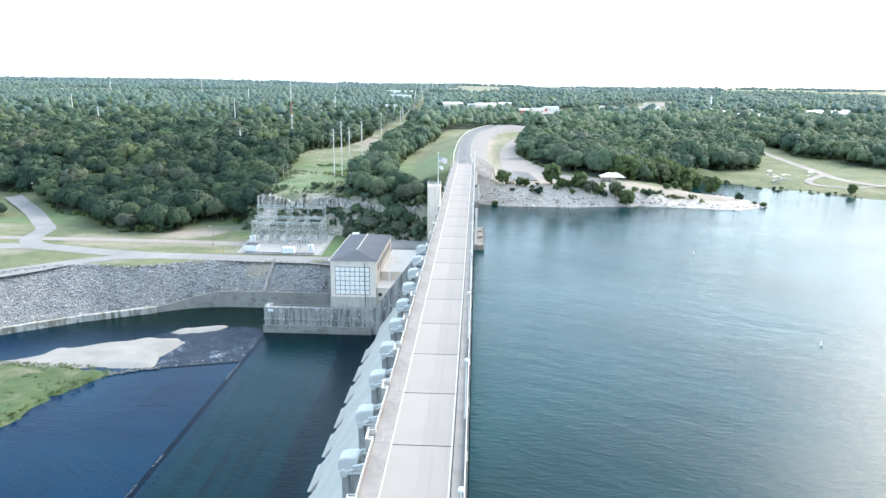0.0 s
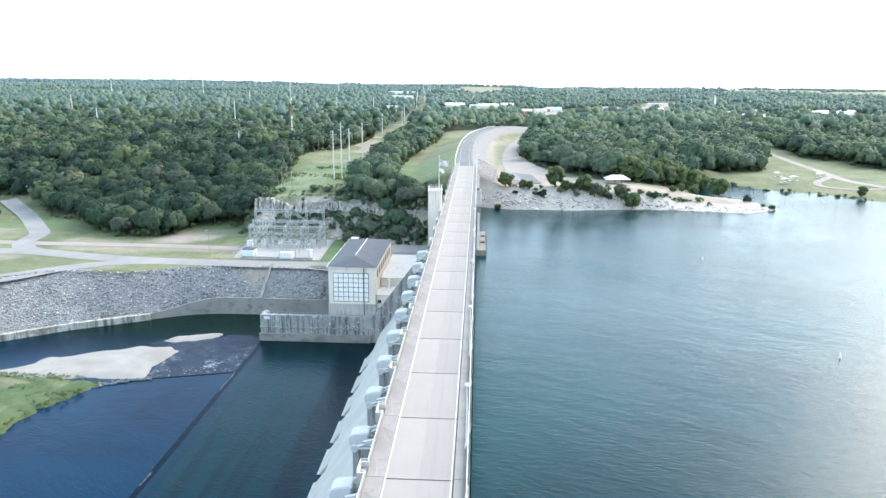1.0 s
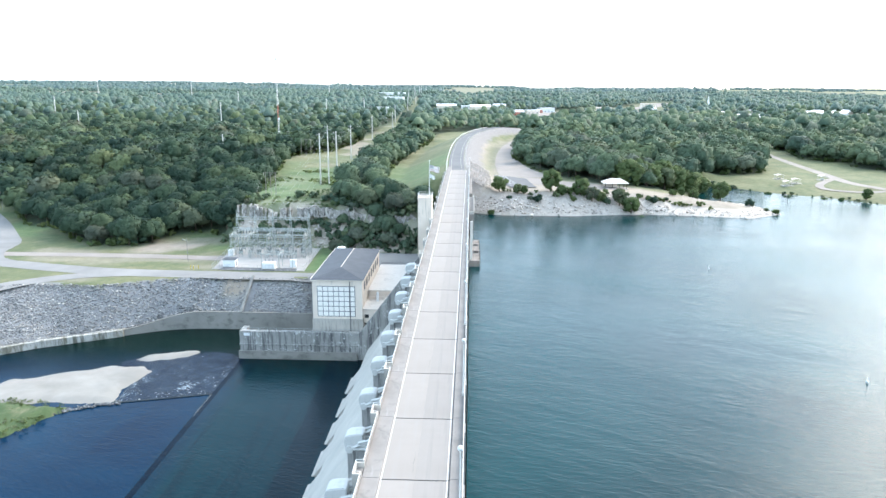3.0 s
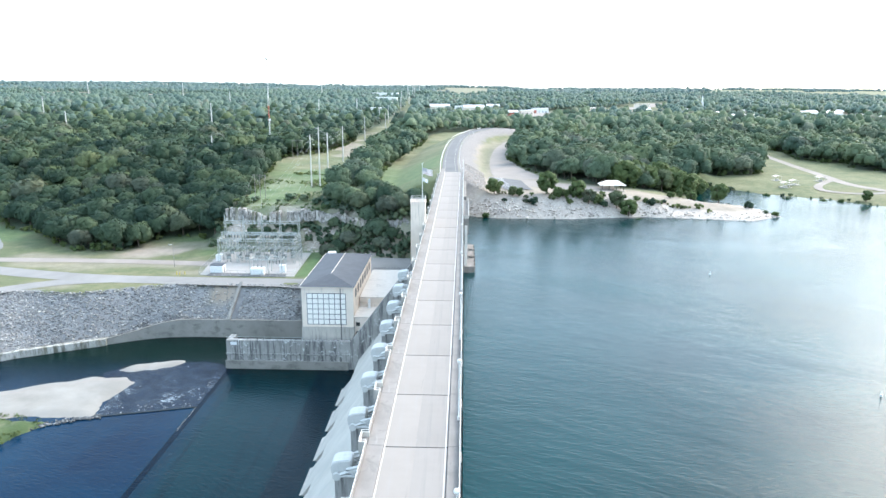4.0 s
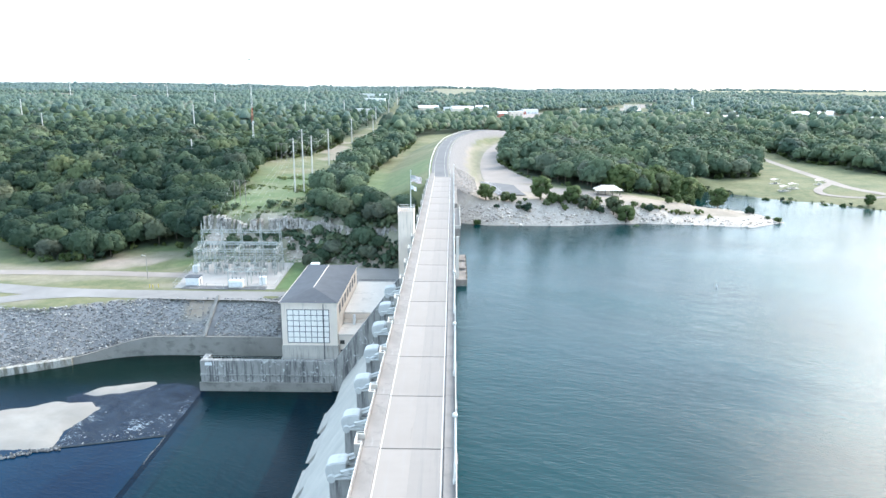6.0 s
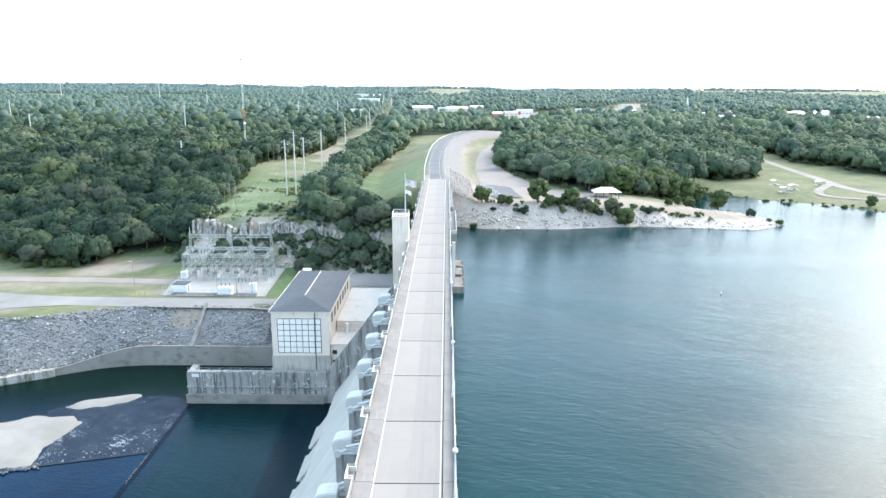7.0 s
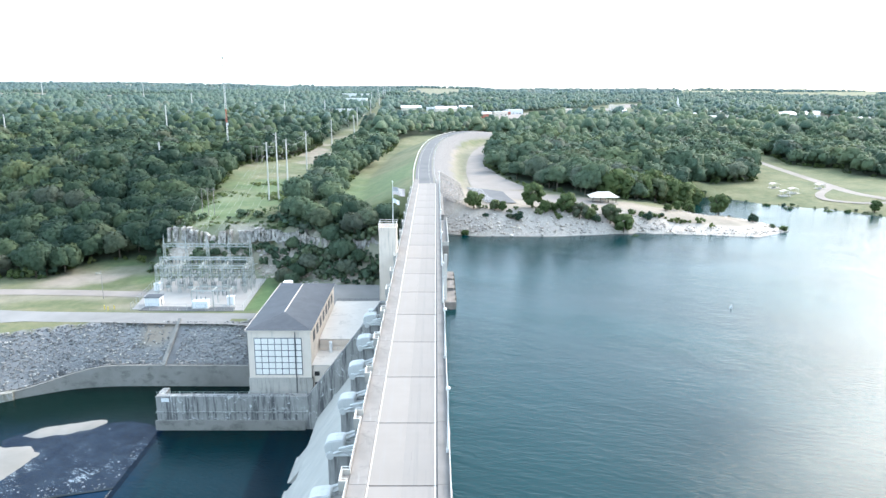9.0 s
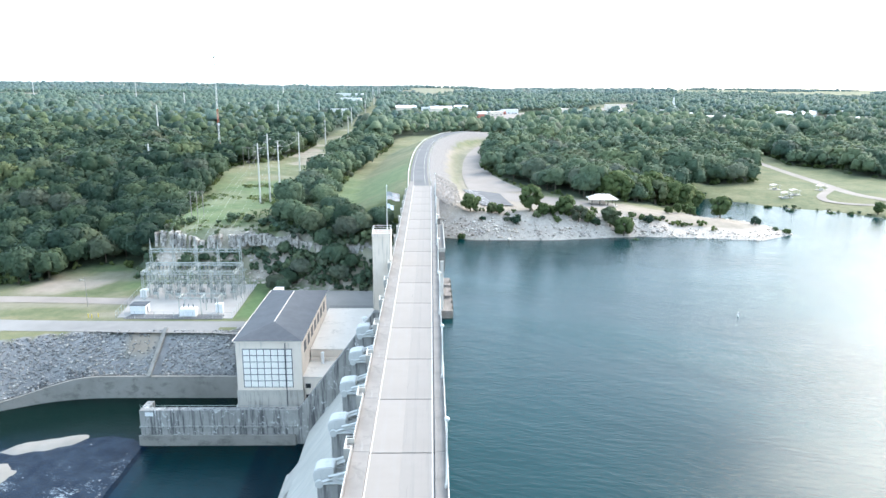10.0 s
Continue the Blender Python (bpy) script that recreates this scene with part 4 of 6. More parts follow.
# ---------------------------------------------------------------- tailrace: bars, rapids, sill
def island(name, outline, height, edge, material, label, category, step=1.2, rough=0.15, kind="structure", seed=1, smooth=True):
    xs, ys = [p[0] for p in outline], [p[1] for p in outline]
    gx, gy = np.arange(min(xs) - 2, max(xs) + 2, step), np.arange(min(ys) - 2, max(ys) + 2, step)
    x, y = np.meshgrid(gx, gy)
    d = inside_distance(outline, x, y) + 1.3 * fractal(x, y, 7, 3, seed)
    z = TAIL_Z - 0.5 + (height + 0.5) * smooth_step(-1.2, edge, d) + rough * fractal(x, y, 3, 3, seed + 9) * smooth_step(0, 2, d)
    n = len(gx)
    i, j = np.meshgrid(np.arange(n - 1), np.arange(len(gy) - 1))
    a = (j * n + i).ravel()
    f = np.stack([a, a + 1, a + n + 1, a + n], -1)
    keep = (d.ravel()[f] > -1.6).any(1)
    ob = new(name, np_mesh(name, np.stack([x, y, z], -1).reshape(-1, 3), f[keep], material, smooth))
    return tagged(ob, label, category, kind=kind)


ISLE_GRASS = surface("river_island_grass", (0.042, 0.076, 0.026), (0.088, 0.116, 0.046), 0.12, 1.5, 0.95, 0.8, 0.2, None, stain=((0.22, 0.19, 0.12), 0.05, 0.55, 0.70))
ISLE = [(-99, 193.5), (-106, 188), (-107, 180), (-111, 172), (-114, 160), (-115, 148), (-119, 115), (-165, 105), (-210, 150), (-180, 196), (-142, 197), (-120, 196)]
island("gravel_bar", [(-172, 190), (-145, 199), (-130, 212.5), (-108, 223), (-97, 222.5), (-91, 219.5), (-92, 213), (-95, 204), (-93.5, 196), (-101, 193), (-115, 192), (-140, 190)], 0.7, 5, SAND,
       "pale bare gravel bar lying in the tailwater", "gravel bar")
island("gravel_bar", [(-103, 226.4), (-98, 232.2), (-91, 236), (-84, 236.6), (-83.2, 234), (-86, 230), (-92, 226.8)], 0.75, 2.0, SAND, "small pale gravel bar near the wall", "gravel bar")
island("grass_island", ISLE, 1.2, 6, ISLE_GRASS, "green grassy river island edged with stones", "island", 1.2, 0.45)
RAPID = water("rapids_water", (0.001, 0.008, 0.024), (0.016, 0.028, 0.048), 1.6, 0.4, 0.10, 0.22, 0.30, foam=0.7)
FLAT = [(-94, 195.4), (-86, 197.6), (-77, 200.2), (-68.6, 203), (-68.6, 229.8), (-72, 233), (-78, 234.8), (-84, 233.6), (-90, 231), (-96, 229.4), (-102, 228.6), (-106, 224.5), (-104, 221), (-96, 217)]
tagged(finish("rapids", prism(FLAT, "z", TAIL_Z - 0.6, TAIL_Z + 0.09), RAPID), "shallow broken water running over rocks", "water", kind="structure")
WET = surface("wet_concrete", (0.008, 0.016, 0.022), (0.020, 0.030, 0.038), 0.3, 3.0, 0.9, 0.2, 0.03)
SILL = water("water_over_sill", (0.0002, 0.005, 0.014), (0.0004, 0.009, 0.022), 0.9, 0.26, 0.05, 0.2, 0.08)
tagged(finish("end_sill", prism([(-69.1, TAIL_Z - 2), (-68.9, TAIL_Z + 0.03), (-67.3, TAIL_Z + 0.012), (-66.9, TAIL_Z - 2)], "y", -60, 229.8), SILL), "dark wet concrete sill just at the water", "sill", kind="structure")
tagged(finish("weir_edge", prism([(-93, 195.6), (-68.6, 202.4), (-68.6, 203.1), (-93, 196.3)], "z", TAIL_Z - 1, TAIL_Z + 0.18), WET), "low dark rock ledge of the rapids", "sill", kind="structure")


def rock_arrays(seed, flat=0.7):
    rng = np.random.default_rng(seed)
    t = (1 + 5 ** 0.5) / 2
    v = np.array([(-1, t, 0), (1, t, 0), (-1, -t, 0), (1, -t, 0), (0, -1, t), (0, 1, t), (0, -1, -t), (0, 1, -t), (t, 0, -1), (t, 0, 1), (-t, 0, -1), (-t, 0, 1)], float) / 1.9
    v *= rng.uniform(0.7, 1.25, (12, 1))
    v *= np.array([rng.uniform(0.8, 1.3), rng.uniform(0.7, 1.1), flat])
    f = np.array([(0, 11, 5), (0, 5, 1), (0, 1, 7), (0, 7, 10), (0, 10, 11), (1, 5, 9), (5, 11, 4), (11, 10, 2), (10, 7, 6), (7, 1, 8), (3, 9, 4), (3, 4, 2), (3, 2, 6), (3, 6, 8), (3, 8, 9), (4, 9, 5), (2, 4, 11), (6, 2, 10), (8, 6, 7), (9, 8, 1)])
    return v, f


def stone_material(name, stops, pale=(0.46, 0.44, 0.42)):
    m, n, l, b = nodes_of(name)
    g = n.new("ShaderNodeNewGeometry")
    c = ramp(n, l, g.outputs["Random Per Island"], stops)
    big = noise_node(n, l, 0.09, 4, 0.6)
    fine = noise_node(n, l, 3.0, 4, 0.7)
    c = mixed(n, l, c, ramp(n, l, big, [(0.35, (0.82, 0.84, 0.87)), (0.7, (1.25, 1.19, 1.12))]), 1.0, "MULTIPLY")
    dust = noise_node(n, l, 0.16, 5, 0.7, distort=0.6)
    c = mixed(n, l, c, pale, ramp(n, l, dust, [(0.53, (0, 0, 0)), (0.70, (0.65,) * 3)]))
    l.new(c, b.inputs["Base Color"])
    b.inputs["Roughness"].default_value = 0.92
    bumped(n, l, b, fine, 0.5, 0.08)
    return m


RIPRAP = stone_material("riprap_stones", [(0.0, (0.125, 0.126, 0.130)), (0.6, (0.22, 0.218, 0.217)), (0.9, (0.31, 0.303, 0.294)), (1.0, (0.45, 0.436, 0.415))], (0.42, 0.385, 0.35))
WET_ROCK = stone_material("wet_stones", [(0.0, (0.05, 0.055, 0.06)), (0.7, (0.12, 0.125, 0.13)), (1.0, (0.28, 0.285, 0.29))], (0.16, 0.165, 0.17))
SHORE_ROCK = stone_material("shore_stones", [(0.0, (0.33, 0.285, 0.25)), (0.5, (0.48, 0.425, 0.38)), (1.0, (0.62, 0.565, 0.515))])


def strew(name, x, y, z, rng, sizes, material, label, category="stones", flat=0.7):
    """Many loose stones as one mesh."""
    temps = [rock_arrays(300 + k, flat) for k in range(6)]
    pick = rng.integers(0, 6, len(x))
    turn, scale = rng.uniform(0, 6.283, len(x)), sizes
    vs, fs, n0 = [], [], 0
    for k, (tv, tf) in enumerate(temps):
        i = np.nonzero(pick == k)[0]
        c, s, m = np.cos(turn[i])[:, None], np.sin(turn[i])[:, None], scale[i][:, None]
        v = np.stack([(tv[:, 0] * c - tv[:, 1] * s) * m + x[i][:, None], (tv[:, 0] * s + tv[:, 1] * c) * m + y[i][:, None], tv[:, 2] * m + z[i][:, None]], -1)
        fs.append((tf[None] + n0 + (np.arange(len(i)) * 12)[:, None, None]).reshape(-1, 3))
        vs.append(v.reshape(-1, 3))
        n0 += len(i) * 12
    tagged(new(name, np_mesh(name, np.concatenate(vs), np.concatenate(fs), material)), label, category, kind="stuff")


def build_stones():
    rng = np.random.default_rng(11)
    gx, gy = np.meshgrid(np.arange(-215, -47, 0.5), np.arange(180, 275, 0.5))
    x, y = (gx + rng.uniform(-0.4, 0.4, gx.shape)).ravel(), (gy + rng.uniform(-0.4, 0.4, gx.shape)).ravel()
    s = inside_distance(TAIL_LAND, x, y)
    chute = np.abs(x + 76.5 + (y - 258) * -0.12) < 1.2
    bare = (np.hypot((x + 82) / 5, (y - 267) / 4) < 1) & (rng.uniform(0, 1, len(x)) < 0.7)
    k = (s > 0.2) & (s < bank_width(x) + 0.9) & ~chute & ~bare & (rng.uniform(0, 1, len(x)) < 0.93)
    x, y = x[k], y[k]
    strew("riprap", x, y, ground_level(x, y) + 0.05, rng, rng.uniform(0.23, 0.40, len(x)) * rng.choice([0.8, 1, 1.4], len(x)), RIPRAP, "loose grey quarry stones covering the river bank")
    gx, gy = np.meshgrid(np.arange(4, 156, 0.8), np.arange(334, 392, 0.8))
    x, y = (gx + rng.uniform(-0.45, 0.45, gx.shape)).ravel(), (gy + rng.uniform(-0.45, 0.45, gx.shape)).ravel()
    d = inside_distance(LAKE_LAND, x, y)
    k = (d > 0.0) & (d < 9) & (rng.uniform(0, 1, len(x)) < 0.75 - 0.05 * d + 0.3 * fractal(x, y, 8, 2, 77))
    k &= (x < 100) | (rng.uniform(0, 1, len(x)) < 0.5)
    x, y = x[k], y[k]
    strew("shore_rocks", x, y, ground_level(x, y), rng, rng.uniform(0.2, 0.55, len(x)) * rng.choice([0.7, 1, 1.7], len(x)), SHORE_ROCK, "pale limestone rocks along the lake shore")
    gx, gy = np.meshgrid(np.arange(6, 16, 0.9), np.arange(352, 420, 0.9))
    x, y = (gx + rng.uniform(-0.4, 0.4, gx.shape)).ravel(), (gy + rng.uniform(-0.4, 0.4, gx.shape)).ravel()
    strew("bank_stones", x, y, ground_level(x, y), rng, rng.uniform(0.2, 0.45, len(x)), stone_material("bank_gravel", [(0.0, (0.24, 0.213, 0.192)), (0.8, (0.34, 0.305, 0.278)), (1.0, (0.46, 0.42, 0.385))]), "pinkish grey stones on the road embankment")
    x, y = rng.uniform(-92, -69.5, 900), rng.uniform(197, 232, 900)
    k = (inside_distance(FLAT, x, y) > 0.5) & (rng.uniform(0, 1, 900) < 0.01 + 0.4 * smooth_step(208, 201, y - 0.25 * (x + 80)) + 0.6 * smooth_step(-72, -69, x))
    x, y = x[k], y[k]
    strew("rapids_rocks", x, y, np.full(len(x), TAIL_Z + 0.08), rng, rng.uniform(0.12, 0.38, len(x)), WET_ROCK, "wet grey rocks breaking the shallow rapids", flat=0.45)
    y = rng.uniform(70, 203, 1500)
    y = y[fractal(y, 0 * y, 14, 3, 83) > -0.25]
    x = -68.75 + 0.25 * fractal(y, 0 * y, 9, 2, 81) + rng.normal(0, 0.1, len(y))
    strew("sill_stones", x, y, np.full(len(y), TAIL_Z + 0.02), rng, rng.uniform(0.06, 0.17, len(y)), WET_ROCK, "wet stones caught along the drowned sill", flat=0.4)
    t = rng.uniform(0, 1, 130)
    x, y = -93 - 14 * t + rng.normal(0, 0.5, 130), 195.4 - 6.5 * t ** 1.5 + rng.normal(0, 0.6, 130)
    strew("island_stones", x, y, np.full(130, TAIL_Z + 0.2), rng, rng.uniform(0.2, 0.55, 130), WET_ROCK, "grey stones along the island's edge")
    # fluted limestone cliff behind the switchyard
    x = np.arange(-101, -12, 0.30)
    x = x + rng.uniform(-0.3, 0.3, len(x))
    y = 331.0 + 1.2 * fractal(x, x * 0, 14, 2, 3) - 14 * smooth_step(-60, -20, x)
    bm = bmesh.new()
    for a, b in zip(x, y):
        if rng.uniform() < 0.85 - 0.5 * (a < -72):
            top = -14.4 - 1.8 * fractal(a, b, 7, 3, 19) + rng.uniform(-0.3, 0.3)
            z = top - 5.0 + 1.6 * fractal(a, b, 10, 2, 18)
            lean = rng.uniform(0.2, 0.9)
            while z < top:                     # stacked ledges of the bed
                w, h = rng.uniform(0.15, 0.45), rng.uniform(0.5, 2.0)
                box(bm, a - w, a + w, b - lean - rng.uniform(0.0, 0.5), b + 2.5, z, min(z + h, top))
                z += h
                lean -= rng.uniform(0.0, 0.35)
    for v in bm.verts:
        v.co += Vector(rng.uniform(-0.22, 0.22, 3))
    tagged(finish("cliff", bm, stone_material("cliff_limestone", [(0.0, (0.24, 0.226, 0.208)), (0.5, (0.36, 0.34, 0.315)), (1.0, (0.52, 0.495, 0.46))])), "broken pale limestone cliff above the switchyard", "cliff", kind="stuff")
    x, y = rng.uniform(-100, -14, 900), rng.uniform(300, 331, 900)
    foot = 318 - 22 * smooth_step(-60, -20, x)
    k = (y > foot + 1) & (y < foot + 12)
    x, y = x[k], y[k]
    strew("talus", x, y, ground_level(x, y), rng, rng.uniform(0.3, 1.0, len(x)), SHORE_ROCK, "fallen limestone blocks below the cliff")


build_stones()
tagged(finish("drain_chute", boxes((-0.55, 0.55, -8.1, 8.1, -0.2, 0.35), bevel=0.05), OLD_CONCRETE), "narrow concrete drainage chute down the rock bank", "chute").matrix_basis = pose(-76.6, 263.6, -34.0, 41, 0, -7)

# ---------------------------------------------------------------- switchyard
SY = -29.5
tagged(finish("switchyard_pad", prism([(-95.5, 281), (-59, 280), (-60.5, 318), (-100, 319)], "z", SY - 1, SY + 0.12), PAD), "pale gravel pad under the switchyard", "pavement", kind="structure")
tagged(finish("apron", prism([(-93, 279.6), (-62, 279.2), (-62.5, 283.5), (-92, 284)], "z", SY - 1, SY + 0.16), ASPHALT), "dark asphalt apron in front of the switchyard", "pavement", kind="structure")


def lattice(bm, x, y, z0, z1, w, bays, r=0.055, axis="z", length=0):
    """A square lattice mast, or along x a truss beam, of angle bars."""
    if axis == "z":
        def at(i, j, k):
            f = 1 - 0.35 * k / bays
            return Vector((x + (i - 0.5) * w * f, y + (j - 0.5) * w * f, z0 + (z1 - z0) * k / bays))
    else:
        def at(i, j, k):
            return Vector((x + length * k / bays, y + (i - 0.5) * w, z0 + (z1 - z0) * j))
    corners = ((0, 0), (1, 0), (1, 1), (0, 1))
    for a in corners:
        rod(bm, at(*a, 0), at(*a, bays), r, n=4)
    for k in range(bays):
        for a, b in zip(corners, corners[1:] + corners[:1]):
            p, q = (a, b) if k % 2 else (b, a)
            rod(bm, at(*p, k), at(*q, k + 1), r * 0.6, n=3)


def build_switchyard():
    xs = [-93.2, -85.4, -77.8, -70.2, -62.5]
    g = thing("gantry", "tall galvanised lattice switchyard gantry with spired masts", "gantry", "switchyard gantries")
    for x in xs:
        bm = bmesh.new()
        lattice(bm, x, 306, SY, -13.2, 0.95, 9, 0.07)
        m = part("mast", bm, STEEL, g)
        bm = bmesh.new()
        rod(bm, (x, 306, -13.2), (x, 306, -9.6), 0.3, 0.03, 4)
        part("spire", bm, STEEL, m)
    for a, b in zip(xs, xs[1:]):
        bm = bmesh.new()
        lattice(bm, a, 306, -14.2, -13.2, 0.9, 8, 0.06, "x", b - a)
        part("beam", bm, STEEL, g)
    low = []
    for y, z in ((299.0, -20.3), (304.0, -18.4), (311.0, -20.3)):
        h = thing("gantry", "low galvanised lattice busbar gantry", "gantry", "switchyard gantries")
        for x in (xs if y != 304.0 else xs):
            bm = bmesh.new()
            lattice(bm, x - 0.8, y, SY, z + 1.0, 0.8, 5, 0.06)
            part("mast", bm, STEEL, h)
        for a, b in zip(xs, xs[1:]):
            bm = bmesh.new()
            lattice(bm, a - 0.8, y, z, z + 0.9, 0.8, 8, 0.055, "x", b - a)
            part("beam", bm, STEEL, h)
        for a, b in zip(xs, xs[1:]):
            for k in range(6):
                x = a + (b - a) * (k + 0.5) / 6
                part("insulator", rods(((x, y, z), (x, y, z - 1.5), 0.13), n=6), INSULATOR, h)
    for x in xs:
        c = thing("cross_beam", "galvanised lattice beam joining two gantries", "beam", "switchyard gantries")
        bm = bmesh.new()
        lattice(bm, 0, 0, 0, 0.8, 0.7, 10, 0.055, "x", 12)
        ob = part("truss", bm, STEEL, c)
        ob.matrix_basis = pose(x - 0.8, 299, -20.2, 0, 0, 90)
    b = thing("busbars", "long thin aluminium busbars on post insulators", "busbar")
    for k, (y, z) in enumerate(((299.6, -23.2), (301.5, -23.2), (303.4, -23.2), (306.6, -23.2), (308.5, -21.6), (310.4, -21.6))):
        part("busbar", rods(((-94.5, y, z), (-61.5, y, z), 0.09), n=5), STEEL, b)
    for x in np.arange(-93, -61, 2.6):
        part("support", rods(((x, 301.5, SY), (x, 301.5, -24.6), 0.1), ((x, 299.4, -24.6), (x, 306.8, -24.6), 0.1), ((x, 306.6, SY), (x, 306.6, -24.6), 0.1)), STEEL, b)
        for y in (299.6, 301.5, 303.4, 306.6):
            part("insulator", rods(((x, y, -24.6), (x, y, -23.25), 0.12)), INSULATOR, b)
    # breakers in the yard
    w = thing("circuit_breaker", "grey circuit breaker with three bushings on a steel frame", "circuit breaker", "circuit breakers")
    part("tank", boxes((-0.9, 0.9, -0.5, 0.5, 1.5, 2.3), bevel=0.1), STEEL, w)
    for x in (-0.7, 0.7):
        part("leg", rods(((x, 0, 0), (x, 0, 1.5), 0.1)), STEEL, w)
    for x in (-0.6, 0, 0.6):
        for s in (-0.3, 0.3):
            part("bushing", rods(((x, s, 2.3), (x, s * 3, 3.7), 0.11)), INSULATOR, w)
    w.location = (-90.5, 300.5, SY + 0.12)
    for x, y in ((-86.5, 302), (-82.5, 299.5), (-79, 303), (-74.5, 300), (-71.5, 302.5), (-67.5, 299.8), (-64.6, 302.5), (-92, 309), (-84, 310), (-75, 309.5), (-66.5, 310)):
        copy_thing(w, pose(x, y, SY + 0.12))
    # transformer under its portal
    t = thing("transformer", "white boxy transformer with radiators on the pad", "transformer")
    part("tank", boxes((-76.0, -71.0, 281.4, 284.2, SY + 0.3, SY + 2.7), bevel=0.08), WHITE, t)
    part("plinth", boxes((-76.3, -70.7, 281.1, 284.5, SY, SY + 0.3)), CONCRETE, t)
    for k in range(7):
        part("radiator", boxes((-75.8 + 0.7 * k, -75.6 + 0.7 * k, 284.25, 285.0, SY + 0.5, SY + 2.4)), WHITE, t)
    for x in (-75, -73.5, -72):
        part("bushing", rods(((x, 283, SY + 2.7), (x, 283, SY + 3.9), 0.13)), INSULATOR, t)
    p = thing("portal", "dark steel portal frame with disconnectors", "portal frame")
    for x in (-76.5, -69.6, -64.2):
        for y in (283, 288):
            part("leg", rods(((x, y, SY), (x, y, SY + 5.8), 0.16), n=4), STEEL, p)
    for y in (283, 288):
        part("beam", rods(((-76.5, y, SY + 5.8), (-64.2, y, SY + 5.8), 0.17), n=4), STEEL, p)
    for x in (-76.5, -69.6, -64.2):
        part("tie", rods(((x, 283, SY + 5.8), (x, 288, SY + 5.8), 0.14), n=4), STEEL, p)
    for x in (-68.8, -67.5, -66.2, -65.0):
        part("insulator", rods(((x, 283, SY + 5.8), (x, 283, SY + 4.3), 0.14)), INSULATOR, p)
    cab = thing("switch_cabinet", "tall white switch cabinet beside the portal frame", "cabinet", "switchyard cabinets")
    part("body", boxes((-65.8, -63.6, 285.5, 287.0, SY, SY + 2.9), bevel=0.06), WHITE, cab)
    part("roof", boxes((-65.95, -63.45, 285.35, 287.15, SY + 2.9, SY + 3.05)), WHITE, cab)
    hut = thing("control_hut", "small white control hut with a dark flat roof", "hut")
    part("wall", boxes((-92.4, -87.6, 284.0, 287.6, SY, SY + 3.0)), WHITE, hut)
    part("roof", boxes((-92.6, -87.4, 283.8, 287.8, SY + 3.0, SY + 3.2)), ROOF, hut)
    part("door", boxes((-87.6, -87.55, 285.2, 286.2, SY + 0.1, SY + 2.2)), FRAME, hut)
    hut = thing("equipment_box", "small white equipment box on the gravel", "box", "switchyard cabinets")
    part("body", boxes((-96.5, -94.3, 302.0, 304.5, SY, SY + 2.4), bevel=0.05), WHITE, hut)
    part("lid", boxes((-96.6, -94.2, 301.9, 304.6, SY + 2.4, SY + 2.55)), WHITE, hut)
    f = thing("fence", "grey chain-link fence round the switchyard", "fence")
    ring = [(-95.5, 280.2), (-59, 279.4), (-60.2, 318.5), (-100, 319.5)]
    for a, b in zip(ring, ring[1:] + ring[:1]):
        a, b = Vector(a), Vector(b)
        n = int((b - a).length / 3)
        for k in range(n):
            q = a.lerp(b, k / n)
            part("post", rods(((*q, SY), (*q, SY + 2.3), 0.05), n=5), STEEL, f)
        part("rail", rods(((*a, SY + 2.25), (*b, SY + 2.25), 0.035), ((*a, SY + 1.2), (*b, SY + 1.2), 0.02), ((*a, SY + 0.3), (*b, SY + 0.3), 0.02), n=4), STEEL, f)


INSULATOR = surface("insulator_porcelain", (0.10, 0.12, 0.125), (0.17, 0.19, 0.20), 1.0, 5.0, 0.3, 0.05, 0.01)
build_switchyard()

# ---------------------------------------------------------------- power line
def power_pole(x, y, h, arms=3, r=0.32, label="tall pale power pole with short cross arms", wood=None):
    p = thing("power_pole", label, "power pole", "power poles", at=(x, y, float(ground_level(x, y))))
    bm = bmesh.new()
    rod(bm, (0, 0, -0.6), (0, 0, h), r, r * 0.6, 8)
    part("shaft", bm, wood or WOOD, p)
    for k in range(arms):
        s = 1 if k % 2 else -1
        z = h - 1.0 - 1.5 * k
        part("arm", rods(((0, 0, z), (s * 1.6, 0, z + 0.25), 0.09), n=5), WOOD, p)
        part("insulator", rods(((s * 1.6, 0, z + 0.25), (s * 1.6, 0, z - 0.5), 0.08), n=5), INSULATOR, p)
    return p


POLES = [(-73.6, 384, 27), (-69.7, 386.5, 31), (-65.8, 389.5, 27.5), (-76.8, 500, 24), (-86, 672, 22), (-75, 745, 22), (-100, 905, 22), (-92, 930, 22), (-112, 1190, 24),
         (-101, 1210, 24), (-125, 1500, 26), (-112, 1530, 26), (-140, 1850, 30), (-126, 1900, 30), (-160, 2300, 34), (-145, 2400, 34)]
for x, y, h in POLES:
    power_pole(x, y, h, 3, 0.28 + 0.0003 * y)
for x, y, h in ((-237, 700, 32), (-150, 455, 20), (-345, 640, 26), (-520, 900, 30), (-780, 1500, 42), (-620, 1600, 40), (-400, 1250, 30), (-330, 1700, 36), (-205, 1050, 26), (-165, 1150, 24)):
    power_pole(x, y, h, 2, 0.4 + y * 0.0004, "pale power pole rising above the woodland")
for x, y, h in ((-110, 292.5, 10), (-194, 420, 14), (-248, 383, 10)):
    power_pole(x, y, h, 1, 0.13, "plain wooden utility pole", GREY_WOOD)


